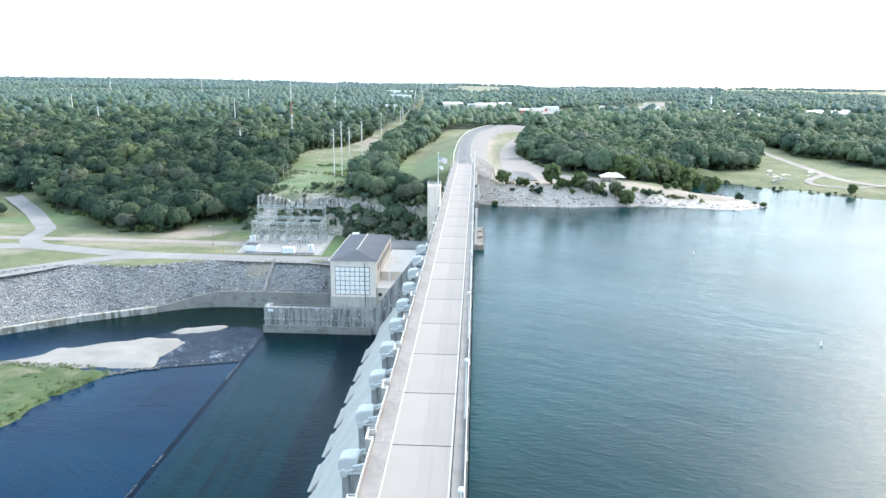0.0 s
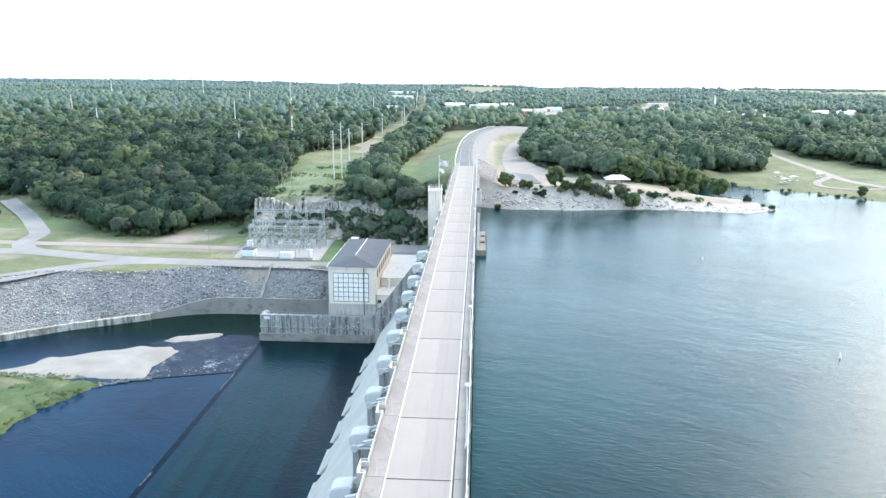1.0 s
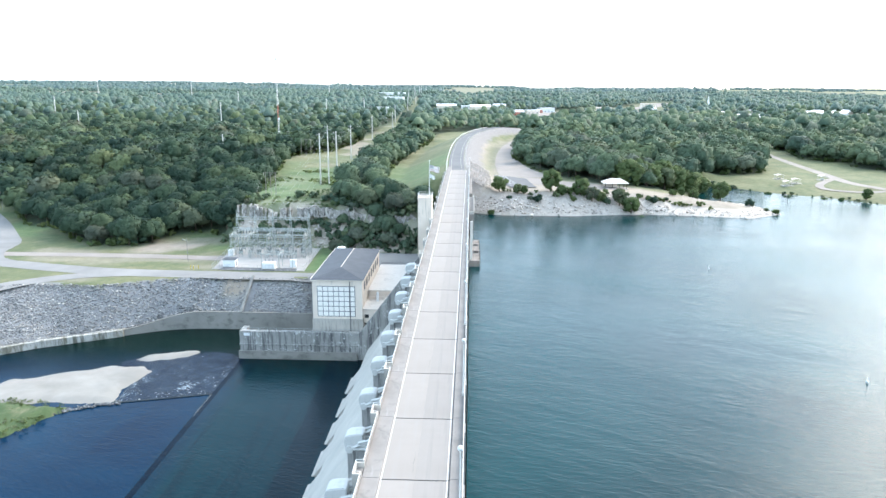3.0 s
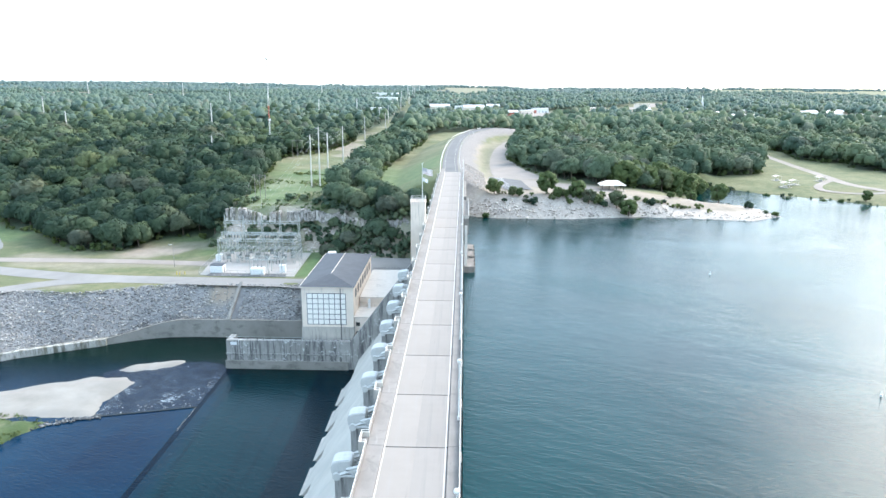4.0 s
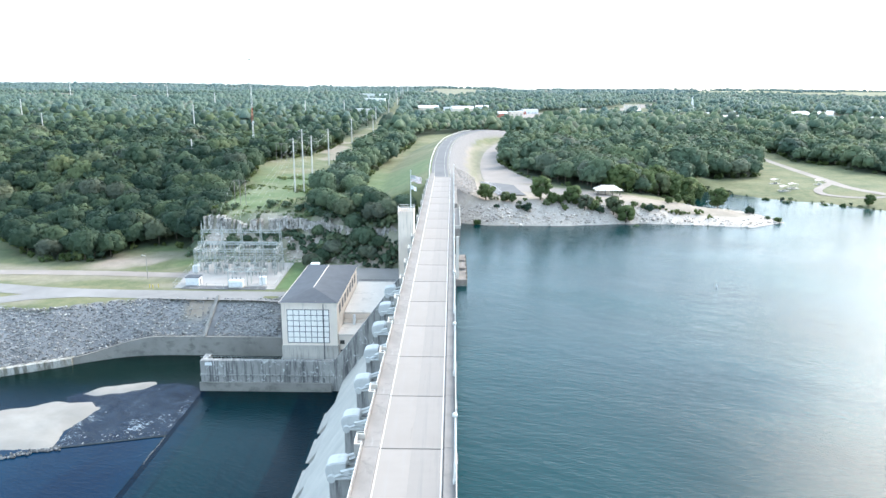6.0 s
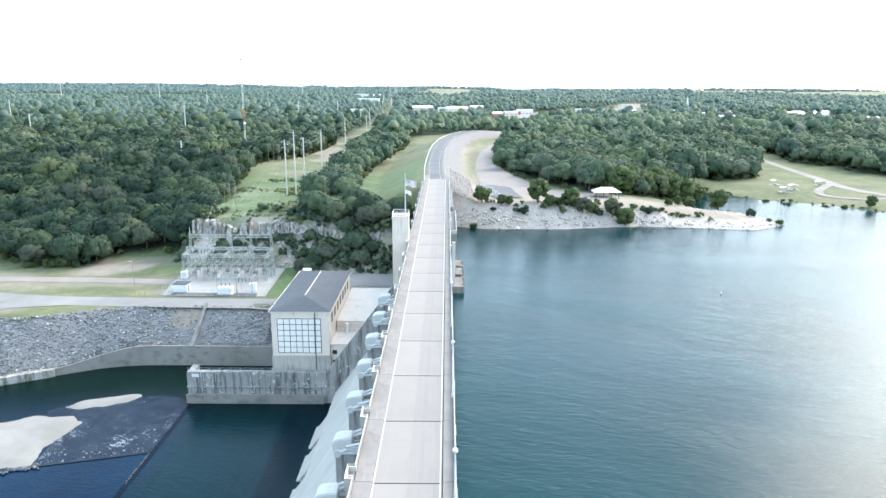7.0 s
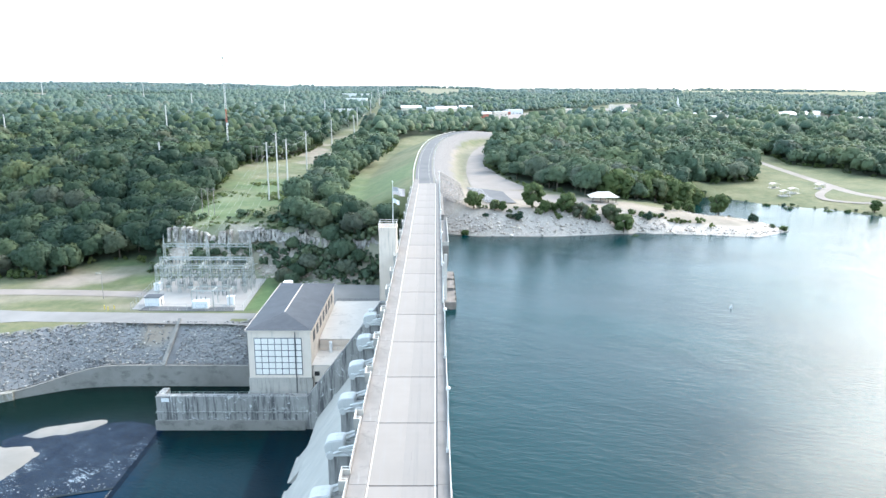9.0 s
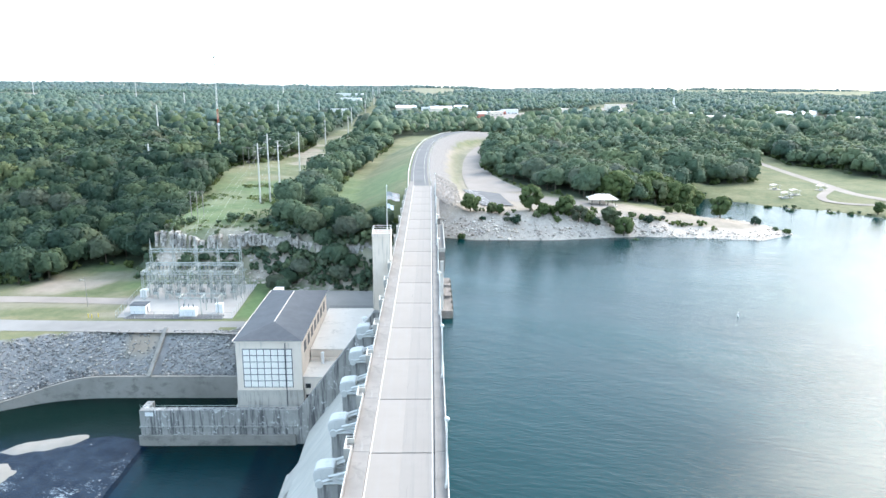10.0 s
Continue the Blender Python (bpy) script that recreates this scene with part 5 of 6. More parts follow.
WIRE = surface("dull_wire", (0.34, 0.36, 0.36), (0.44, 0.46, 0.46), 1.0, 5.0, 0.6, 0.0)


def h_frame(x, y, h, w, turn=0):
    p = thing("h_frame_pole", "wooden H-frame power pole with a cross beam", "power pole", "power poles")
    p.matrix_basis = pose(x, y, float(ground_level(x, y)), 0, 0, turn)
    for k in (-1, 0, 1):
        part("post", rods(((k * w, 0, -0.6), (k * w, 0, h), 0.12), n=6), GREY_WOOD, p)
    part("beam", rods(((-w * 1.3, 0, h - 0.6), (w * 1.3, 0, h - 0.6), 0.09), n=5), GREY_WOOD, p)
    part("brace", rods(((-w, 0, h - 3), (0, 0, h - 0.7), 0.05), ((w, 0, h - 3), (0, 0, h - 0.7), 0.05), n=4), GREY_WOOD, p)


h_frame(-89.5, 346, 11.5, 2.4)
h_frame(-113, 521, 12.5, 3.4)


def cable(name, a, b, sag, r=0.019):
    a, b = Vector(a), Vector(b)
    bm = bmesh.new()
    pts = [a.lerp(b, k / 10) - Vector((0, 0, 4 * sag * (k / 10) * (1 - k / 10))) for k in range(11)]
    for p, q in zip(pts, pts[1:]):
        rod(bm, p, q, r, n=3)
    return bm


def build_cables():
    c = thing("power_lines", "thin grey overhead power lines between the poles", "power line")
    z0 = float(ground_level(-70, 387))
    tops = ((-73.6, 384, z0 + 25), (-69.7, 386.5, z0 + 29), (-65.8, 389.5, z0 + 25.5))
    for k, (x, y, z) in enumerate(tops):
        for j in range(2):
            part("wire", cable("wire", (-85.4 + 7.6 * k + 2.5 * j, 306, -13.4), (x, y, z - 3 * j), 1.2), WIRE, c)
            part("wire", cable("wire", (x, y, z - 3 * j), (-76.8 + k - 1, 500, float(ground_level(-76.8, 500)) + 22 - 2 * j), 2.5), WIRE, c)
    for (x, y, h), (u, v, g) in zip(POLES[3:], POLES[4:]):
        if abs(y - v) > 60:
            part("wire", cable("wire", (x, y, float(ground_level(x, y)) + h - 1), (u, v, float(ground_level(u, v)) + g - 1), 3), WIRE, c)
    for k in (-1, 0, 1):
        part("wire", cable("wire", (-89.5 + 3 * k, 346, float(ground_level(-89.5, 346)) + 11), (-85.4 + 6 * k, 304, -17.6), 0.8), WIRE, c)


build_cables()


def build_mast():
    m = thing("radio_mast", "slender red and white lattice radio mast", "radio mast", at=(-146, 572, float(ground_level(-146, 572))))
    red = surface("red_mast_paint", (0.42, 0.10, 0.07), (0.52, 0.16, 0.11), 1, 5, 0.6, 0.05, 0.01)
    for k in range(6):
        bm = bmesh.new()
        lattice(bm, 0, 0, k * 11.5 - (0.5 if k == 0 else 0), (k + 1) * 11.5, 1.0, 6, 0.075 if k < 4 else 0.05)
        part("section", bm, red if k in (0, 2) else PAINT_WHITE, m)
    part("dish", rods(((0.5, -0.6, 24), (0.5, -1.0, 24), 0.9), n=12), WHITE, m)
    bm = bmesh.new()
    bmesh.ops.create_icosphere(bm, subdivisions=1, radius=0.9, matrix=Matrix.Translation((0, 0, 69.6)))
    part("beacon", bm, STEEL, m)
    bm = bmesh.new()
    bmesh.ops.create_icosphere(bm, subdivisions=1, radius=0.6, matrix=Matrix.Translation((0, 0, 64.4)))
    part("beacon", bm, STEEL, m)


build_mast()

# ---------------------------------------------------------------- lake side of the dam
def build_intake():
    i = thing("intake_structure", "concrete water intake built against the dam", "intake")
    part("ledge", boxes((5.5, 9.1, 244.2, 276, -22, -15.0), bevel=0.1), KERB, i, "low ledge at the waterline")
    part("deck_block", boxes((5.3, 7.0, 247, 283, -5.2, 0.15)), KERB, i)
    part("parapet", boxes((6.85, 7.05, 247, 283, 0.15, 1.1), (5.3, 6.85, 247, 247.2, 0.15, 1.1)), CONCRETE, i)
    for y in (245.4, 262.0):
        part("pillar", boxes((5.75, 6.6, y, y + 1.0, -15.0, -2.0)), PAINT_WHITE if y < 250 else CONCRETE, i)
    part("rack", boxes((5.25, 5.5, 248, 275, -15, -5.2)), DARK, i)
    for k in range(6):
        part("fender", boxes((8.9, 9.25, 246 + k * 5, 247.2 + k * 5, -18, -14.4)), BARK, i)
    part("hatch", boxes((7.2, 8.6, 255, 258, -15.0, -14.2)), KERB, i)
    part("hatch", boxes((7.2, 8.6, 266, 268, -15.0, -14.4)), KERB, i)
    part("wing_wall", boxes((5.3, 6.3, 300, 345, -22, -1.2)), KERB, i)


build_intake()


def buoy(x, y):
    b = thing("buoy", "small white marker buoy floating on the lake", "buoy", "buoys", at=(x, y, LAKE_Z))
    part("float", rods(((0, 0, -0.3), (0, 0, 0.4), 0.24), n=10), WHITE, b)
    part("staff", rods(((0, 0, 0.5), (0, 0, 1.1), 0.10), n=8), WHITE, b)


buoy(85, 245.5)
buoy(88.3, 155.6)


def guard_post(x, y):
    p = thing("guard_post", "short white guard post beside the road", "post", "guard posts", at=(x, y, float(ground_level(x, y))))
    part("post", rods(((0, 0, -0.3), (0, 0, 1.2), 0.13), n=6), PAINT_WHITE, p)
    part("cap", rods(((0, 0, 1.2), (0, 0, 1.32), 0.17), n=6), PAINT_WHITE, p)


for k, (x, y) in enumerate(ROAD_LINE):
    if k % 2 == 0 and 372 < y < 640:
        a = Vector(ROAD_LINE[k + 1]) - Vector((x, y))
        n = Vector((a.y, -a.x)).normalized()
        guard_post(x + n.x * 5.2, y + n.y * 5.2)


for x, y in ((-101.5, 281.5), (-103, 280.4), (-104.5, 281.2)):
    q = thing("bollard", "stubby yellow bollard at the switchyard gate", "bollard", "gate bollards", at=(x, y, float(ground_level(x, y))))
    part("post", rods(((0, 0, -0.3), (0, 0, 1.3), 0.16), n=8), surface("yellow_paint", (0.45, 0.36, 0.06), (0.55, 0.44, 0.08), 1, 5, 0.6, 0.05, 0.01), q)


def build_guardrail():
    g = thing("guardrail", "long pale guardrail along the embankment road", "guardrail")
    line = [p for p in ROAD_LINE if 366 < p[1] < 700]
    edge = []
    for p, q in zip(line, line[1:]):
        d = (Vector(q) - Vector(p)).normalized()
        edge.append(Vector(p) + Vector((-d.y, d.x)) * 5.0)
    bm = bmesh.new()
    for p, q in zip(edge, edge[1:]):
        zp, zq = float(ground_level(*p)) + 0.7, float(ground_level(*q)) + 0.7
        rod(bm, (*p, zp), (*q, zq), 0.17, n=4)
        part("post", rods(((*p, zp - 1.0), (*p, zp), 0.1), n=4), WOOD, g)
    part("rail", bm, PAINT_WHITE, g)


build_guardrail()
for x in (-3.6, 1.6):
    e = [(p[0] + (x + 1.0), p[1]) for p in ROAD_LINE if p[1] < 640]
    drape(e, 0.12, 0.15, "lane_line", CONCRETE, "white edge line along the embankment road", "road marking")

# ---------------------------------------------------------------- shore: parking, pavilion, park
def build_parking():
    q = [(18.5, 412), (36, 397), (38.5, 360), (25.5, 364)]
    bm = bmesh.new()
    n = 8
    rows = []
    for i in range(n + 1):
        a, b = Vector(q[0]).lerp(Vector(q[3]), i / n), Vector(q[1]).lerp(Vector(q[2]), i / n)
        rows.append([bm.verts.new((*a.lerp(b, j / 4), max(float(ground_level(*a.lerp(b, j / 4))), -8.6) + 0.40)) for j in range(5)])
    for r, s in zip(rows, rows[1:]):
        for j in range(4):
            bm.faces.new((r[j], r[j + 1], s[j + 1], s[j]))
    lot = tagged(finish("car_park", bm, ASPHALT), "small grey asphalt car park with white bays", "pavement", kind="structure")
    for k in range(9):
        a = Vector(q[0]).lerp(Vector(q[3]), (k + 0.5) / 9)
        b = Vector(q[1]).lerp(Vector(q[2]), (k + 0.5) / 9)
        c = a.lerp(b, 0.42)
        za = max(float(ground_level(*a)), -8.6) + 0.44
        zc = max(float(ground_level(*c)), -8.6) + 0.44
        w = Vector((0.0, 0.22))
        bm = bmesh.new()
        bm.faces.new([bm.verts.new(v) for v in ((*(a - w), za), (*(c - w), zc), (*(c + w), zc), (*(a + w), za))])
        part("bay_line", bm, PAINT_WHITE, lot)


build_parking()


def build_pavilion():
    z = float(ground_level(78, 370))
    p = thing("pavilion", "open park pavilion with a white hipped roof", "pavilion", at=(78, 370, z))
    p.scale = (0.92, 0.9, 1.0)
    part("slab", boxes((-6.5, 6.5, -4, 4, -0.8, 0.12)), CONCRETE, p)
    for x in (-5.6, -1.9, 1.9, 5.6):
        for y in (-3.2, 3.2):
            part("post", boxes((x - 0.15, x + 0.15, y - 0.15, y + 0.15, 0.12, 2.9)), BARK, p)
    bm = bmesh.new()
    e = [bm.verts.new(c) for c in ((-7, -4.6, 2.8), (7, -4.6, 2.8), (7, 4.6, 2.8), (-7, 4.6, 2.8))]
    r = [bm.verts.new((-3, 0, 4.9)), bm.verts.new((3, 0, 4.9))]
    for f in ((e[0], e[1], r[1], r[0]), (e[2], e[3], r[0], r[1]), (e[1], e[2], r[1]), (e[3], e[0], r[0]), tuple(e[::-1])):
        bm.faces.new(f)
    part("roof", bm, MEMBRANE, p, "pale sheet roof")
    part("wall", boxes((-6.0, 2.0, 3.0, 3.2, 0.12, 2.7)), BEIGE, p)


build_pavilion()


def picnic_shelter(x, y, turn):
    z = float(ground_level(x, y))
    p = thing("picnic_shelter", "small picnic shelter with a pale flat roof", "shelter", "picnic shelters")
    p.matrix_basis = pose(x, y, z, 0, 0, turn)
    part("slab", boxes((-3, 3, -2.2, 2.2, -0.5, 0.08)), CONCRETE, p)
    for u in (-1.9, 1.9):
        for v in (-1.3, 1.3):
            part("post", rods(((u, v, 0), (u, v, 2.4), 0.09), n=5), WOOD, p)
    part("roof", prism([(-2.5, 2.3), (0, 2.9), (2.5, 2.3), (2.5, 2.45), (0, 3.05), (-2.5, 2.45)], "y", -1.9, 1.9), MEMBRANE, p)
    part("tabletop", boxes((-0.9, 0.9, -0.4, 0.4, 0.72, 0.78)), WOOD, p)
    part("bench", boxes((-0.9, 0.9, -0.85, -0.6, 0.42, 0.47)), WOOD, p)
    part("bench", boxes((-0.9, 0.9, 0.6, 0.85, 0.42, 0.47)), WOOD, p)
    part("trestle", boxes((-0.7, -0.6, -0.8, 0.8, 0.08, 0.72), (0.6, 0.7, -0.8, 0.8, 0.08, 0.72)), WOOD, p)


for a in ((195, 454, 10), (197, 436, -5), (220, 452, 15), (190, 431, 0)):
    picnic_shelter(*a)

# ---------------------------------------------------------------- town
def house(x, y, w, d, h, turn, roof_mat, wall_mat, flat=False, label="far white house with a pale gabled roof", name="house"):
    z = float(ground_level(x, y))
    p = thing(name, label, "building", "town buildings")
    p.matrix_basis = pose(x, y, z, 0, 0, turn)
    part("wall", boxes((-w / 2, w / 2, -d / 2, d / 2, -1.5, h)), wall_mat, p)
    if flat:
        part("roof", boxes((-w / 2 - 0.3, w / 2 + 0.3, -d / 2 - 0.3, d / 2 + 0.3, h, h + 0.5)), roof_mat, p)
    else:
        part("roof", prism([(-d / 2 - 0.6, h), (0, h + d * 0.22), (d / 2 + 0.6, h)], "x", -w / 2 - 0.6, w / 2 + 0.6), roof_mat, p)
    n = max(2, int(w / 6))
    for k in range(n):
        u = -w / 2 + w * (k + 0.5) / n
        part("window", boxes((u - 0.8, u + 0.8, -d / 2 - 0.06, -d / 2 + 0.02, 1.0, 2.3)), DARK, p)
    part("door", boxes((w * 0.3 - 0.5, w * 0.3 + 0.5, -d / 2 - 0.05, -d / 2 + 0.02, -0.1, 2.1)), FRAME, p)
    return p


def build_town():
    rnd = random.Random(4)
    for x, y, w, d, h, t, flat in ((-38, 1266, 34, 16, 8, 5, False), (-4, 1256, 16, 12, 9, 0, True), (20, 1252, 36, 16, 8, 12, False), (58, 1360, 24, 14, 5, 0, False),
                                   (-165, 1592, 44, 26, 11, 0, True), (-137, 1196, 34, 14, 8, 2, True), (-208, 1960, 70, 30, 10, 0, True), (-260, 1500, 30, 14, 5, 0, False),
                                   (-330, 1420, 36, 16, 5, 0, False), (80, 1140, 14, 10, 6, 20, False), (104, 1176, 22, 12, 6, 15, True), (132, 1230, 26, 12, 7, 10, True),
                                   (227, 1240, 30, 16, 8, 0, True), (306, 1235, 20, 14, 6, 10, False), (262, 1120, 22, 12, 5, 0, True), (342, 1036, 18, 10, 4.5, 0, False),
                                   (336, 1372, 26, 14, 9, 0, True), (374, 976, 26, 11, 7, 6, False), (352, 1000, 12, 9, 4, 0, False), (502, 1076, 28, 14, 8, 0, False),
                                   (542, 1086, 26, 12, 8, 5, False), (556, 1100, 16, 10, 4, 0, False), (520, 905, 20, 12, 5, 0, False), (470, 1200, 24, 12, 5, 0, False),
                                   (60, 1700, 40, 18, 6, 0, True), (150, 1800, 36, 16, 6, 0, False), (600, 1180, 26, 12, 5, 0, False), (660, 1060, 22, 11, 5, 0, False)):
        house(x, y, w, d, h, t, rnd.choice([WHITE, WHITE, MEMBRANE]), rnd.choice([WHITE, BEIGE, WHITE]), flat, "far flat-roofed white building" if flat else "far white house with a pale gabled roof")
    for x, y, w in ((373, 1176, 26), (372, 1089, 14), (428, 1181, 14), (384, 1015, 24), (400, 1010, 12), (531, 1136, 24), (572, 1140, 14), (592, 1140, 26), (631, 1145, 14), (556, 975, 14), (590, 985, 12)):
        house(x, y, w, 11, 7.5, rnd.uniform(-8, 8), rnd.choice([WHITE, WHITE, MEMBRANE]), rnd.choice([WHITE, BEIGE]))
    for k in range(20):
        a, d = rnd.uniform(0.24, 0.56), rnd.uniform(880, 1500)
        house(d * math.sin(a), d * math.cos(a) + 20, rnd.uniform(10, 18), rnd.uniform(8, 11), rnd.uniform(3.5, 5), rnd.uniform(-20, 20), rnd.choice([WHITE, WHITE, MEMBRANE, ROOF]), rnd.choice([WHITE, BEIGE]))
    c = house(440, 1330, 22, 12, 7, 10, WHITE, WHITE, False, "white church with a pointed steeple", "church")
    bm = bmesh.new()
    box(bm, -9, -5, -2, 2, 6, 14)
    rod(bm, (-7, 0, 14), (-7, 0, 27), 2.2, 0.05, 4)
    part("steeple", bm, WHITE, c)
    red = surface("red_shop_wall", (0.45, 0.14, 0.10), (0.55, 0.20, 0.14), 0.4, 4, 0.7, 0.05, 0.01)
    house(78, 1118, 12, 8, 6, 20, WHITE, red, True, "far red and white shop")
    house(116, 1200, 12, 8, 5, 20, WHITE, red, True, "far red and white shop")


build_town()

# ---------------------------------------------------------------- trees


def tree_arrays(seed, radius, height, blobs, quads, size, core=True, low=0.16, up=0.35):
    """Corners and quads of a crown: overlapping clumps, each clad in small leaf sprays."""
    rng = np.random.default_rng(seed)
    verts, faces, norms = [], [], []
    base = height * low
    mid = base + 0.42 * (height - base)
    for k in range(blobs):
        a = 2.4 * k + rng.uniform(-0.5, 0.5)
        e = np.arcsin(np.clip((-0.3 if low > 0.1 else -0.9) + (1.25 if low > 0.1 else 1.85) * (k + 0.5) / blobs + rng.uniform(-0.12, 0.12), -0.9, 0.98))
        off = radius * (rng.uniform(0.44, 0.58) if low > 0.1 else rng.uniform(0.4, 0.85)) * np.cos(e)
        c = np.array([off * np.cos(a), off * np.sin(a), mid + 0.55 * (height - mid) * np.sin(e)])
        r = radius * (rng.uniform(0.42, 0.56) if low > 0.1 else rng.uniform(0.28, 0.46)) * np.array([1, 1, 0.8])
        d = rng.normal(size=(quads, 3))
        d[:, 2] += up
        d /= np.linalg.norm(d, axis=1, keepdims=True)
        p = c + d * r * rng.uniform(0.86, 1.08, (quads, 1))
        nrm = d + rng.normal(size=(quads, 3)) * 0.34
        nrm /= np.linalg.norm(nrm, axis=1, keepdims=True)
        t1 = np.cross(nrm, rng.normal(size=(quads, 3)))
        t1 /= np.linalg.norm(t1, axis=1, keepdims=True)
        t2 = np.cross(nrm, t1)
        s = size * rng.uniform(0.6, 1.35, (quads, 1))
        q = rng.uniform(0.6, 1.2, (quads, 1))
        n0 = sum(len(v) for v in verts)
        verts.append(np.stack([p - t2 * s * q, p + t1 * s + t2 * s * 0.2, p + t2 * s * q, p - t1 * s - t2 * s * 0.3], 1).reshape(-1, 3))
        faces.append(n0 + np.arange(quads * 4).reshape(-1, 4))
        out = d * 0.45 + nrm * 0.26 + 0.72 * (p - np.array([0, 0, mid - 0.3 * radius])) / radius
        norms.append(np.repeat(out / np.linalg.norm(out, axis=1, keepdims=True), 4, axis=0))
        if core:
            n0 += quads * 4
            ring = np.array([(np.cos(b), np.sin(b)) for b in np.linspace(0, 2 * np.pi, 7)[:-1]])
            v = np.concatenate([np.c_[ring * 0.78, np.full(6, -0.6)], np.c_[ring * 0.72, np.full(6, 0.6)]]) * r + c
            verts.append(v)
            norms.append((v - c) / np.linalg.norm(v - c, axis=1, keepdims=True))
            f = [(i, (i + 1) % 6, 6 + (i + 1) % 6, 6 + i) for i in range(6)] + [(6, 7, 8, 9), (6, 9, 10, 11)]
            faces.append(n0 + np.array(f))
    return np.concatenate(verts), np.concatenate(faces), np.concatenate(norms)


def crown_mesh(material, *args, **kw):
    v, f, nr = tree_arrays(*args, **kw)
    return np_mesh("crown", v, f, material, True, nr)


def dome_arrays(seed, radius, height, domes, rings=2):
    """A far tree: rounded, uneven domes grown into one another."""
    rng = np.random.default_rng(seed)
    verts, faces, norms = [], [], []
    for k in range(domes):
        a, u = rng.uniform(0, 6.283), rng.uniform(0.35, 0.6) * radius * (k > 0)
        top = height * (1.0 if k == 0 else rng.uniform(0.65, 0.92))
        r = radius * ((0.9 if domes == 1 else 0.62) if k == 0 else rng.uniform(0.42, 0.62))
        turn = rng.uniform(0, 1)
        ring = np.array([(np.cos(b), np.sin(b)) for b in turn + np.linspace(0, 2 * np.pi, 9)[:-1]])
        c = np.array([u * np.cos(a), u * np.sin(a)])
        rows = []
        for e in np.linspace(radians(-15), radians(62), rings + 1):
            lump = rng.uniform(0.78, 1.2, (8, 1))
            rows.append(np.c_[ring * (r * math.cos(e) * lump) + c, top - 0.75 * r + 0.75 * r * math.sin(e) / math.sin(radians(62)) * lump[:, 0]])
        v = np.concatenate(rows)
        n0 = sum(len(q) for q in verts)
        f = [(i + 8 * j, (i + 1) % 8 + 8 * j, (i + 1) % 8 + 8 + 8 * j, i + 8 + 8 * j) for j in range(rings) for i in range(8)]
        t = 8 * rings
        f += [(t, t + 1, t + 2, t + 3), (t, t + 3, t + 4, t + 7), (t + 4, t + 5, t + 6, t + 7)]
        verts.append(v)
        faces.append(n0 + np.array(f))
        nr = v - np.array([c[0] * 0.6, c[1] * 0.6, top - 1.0 * r])
        norms.append(nr / np.linalg.norm(nr, axis=1, keepdims=True))
    return np.concatenate(verts), np.concatenate(faces), np.concatenate(norms)


def trunk_mesh(seed, height):
    rnd = random.Random(seed)
    bm = bmesh.new()
    fork = Vector((rnd.uniform(-0.2, 0.2), rnd.uniform(-0.2, 0.2), height * 0.34))
    rod(bm, (0, 0, -0.8), fork, 0.30, 0.2, 7)
    for k in range(5):
        a = k * 1.26 + rnd.uniform(-0.4, 0.4)
        tip = fork + Vector((math.cos(a), math.sin(a), 0)) * height * 0.22 + Vector((0, 0, height * rnd.uniform(0.2, 0.4)))
        rod(bm, fork - Vector((0, 0, 0.1)), tip, 0.16, 0.05, 5)
    ob = finish("trunk", bm, BARK)
    me = ob.data
    bpy.data.objects.remove(ob)
    return me


CROWNS = []
for k in range(8):
    h, r = 8.6 + 0.7 * k, 5.4 + 0.6 * (k % 4)
    CROWNS.append((crown_mesh(LEAF, 100 + k, r, h, 15, 70, 0.52), trunk_mesh(k, h), r))
LIVE = []
for crown, trunk, r in CROWNS:
    crown = crown.copy()
    crown.materials.clear()
    crown.materials.append(LEAF_LIVE)
    LIVE.append((crown, trunk, r))
BRIGHT = [(crown_mesh(LEAF_BRIGHT, 150 + k, 3.8, 8.0 + k, 13, 55, 0.46, low=0.05), trunk_mesh(20 + k, 8.5), 3.6) for k in range(2)]
BUSHES = [(crown_mesh(LEAF_BRIGHT if k % 2 else LEAF, 170 + k, 1.8, 2.2 + 0.4 * k, 8, 50, 0.28, low=0.0), trunk_mesh(30 + k, 2.0), 1.6) for k in range(3)]


def plant(kind, x, y, scale, turn, name="tree", label="broad dark green oak tree", category="tree", group="woodland trees"):
    crown, trunk, _ = kind
    t = new(name)
    t.matrix_basis = pose(x, y, float(ground_level(x, y)), 0, 0, turn) @ Matrix.Diagonal((scale, scale, scale * random.uniform(0.9, 1.1), 1))
    tagged(t, label, category, group)
    for nm, me in (("trunk", trunk), ("crown", crown)):
        o = new(nm, me)
        o.parent = t
    return t


def scatter(step_of, x0, x1, y0, y1, step, seed):
    rng = np.random.default_rng(seed)
    gx, gy = np.meshgrid(np.arange(x0, x1, step), np.arange(y0, y1, step))
    x = (gx + rng.uniform(-0.42, 0.42, gx.shape) * step).ravel()
    y = (gy + rng.uniform(-0.42, 0.42, gx.shape) * step).ravel()
    return x, y, rng


def seen_sector(x, y, margin=40):
    """The wedge of land that the bridge looks over."""
    return (y > 280) & (x > -0.71 * (y + 5) - 15) & (x < np.maximum(0.665 * (y - 69), 0.58 * (y + 5)) + 15)


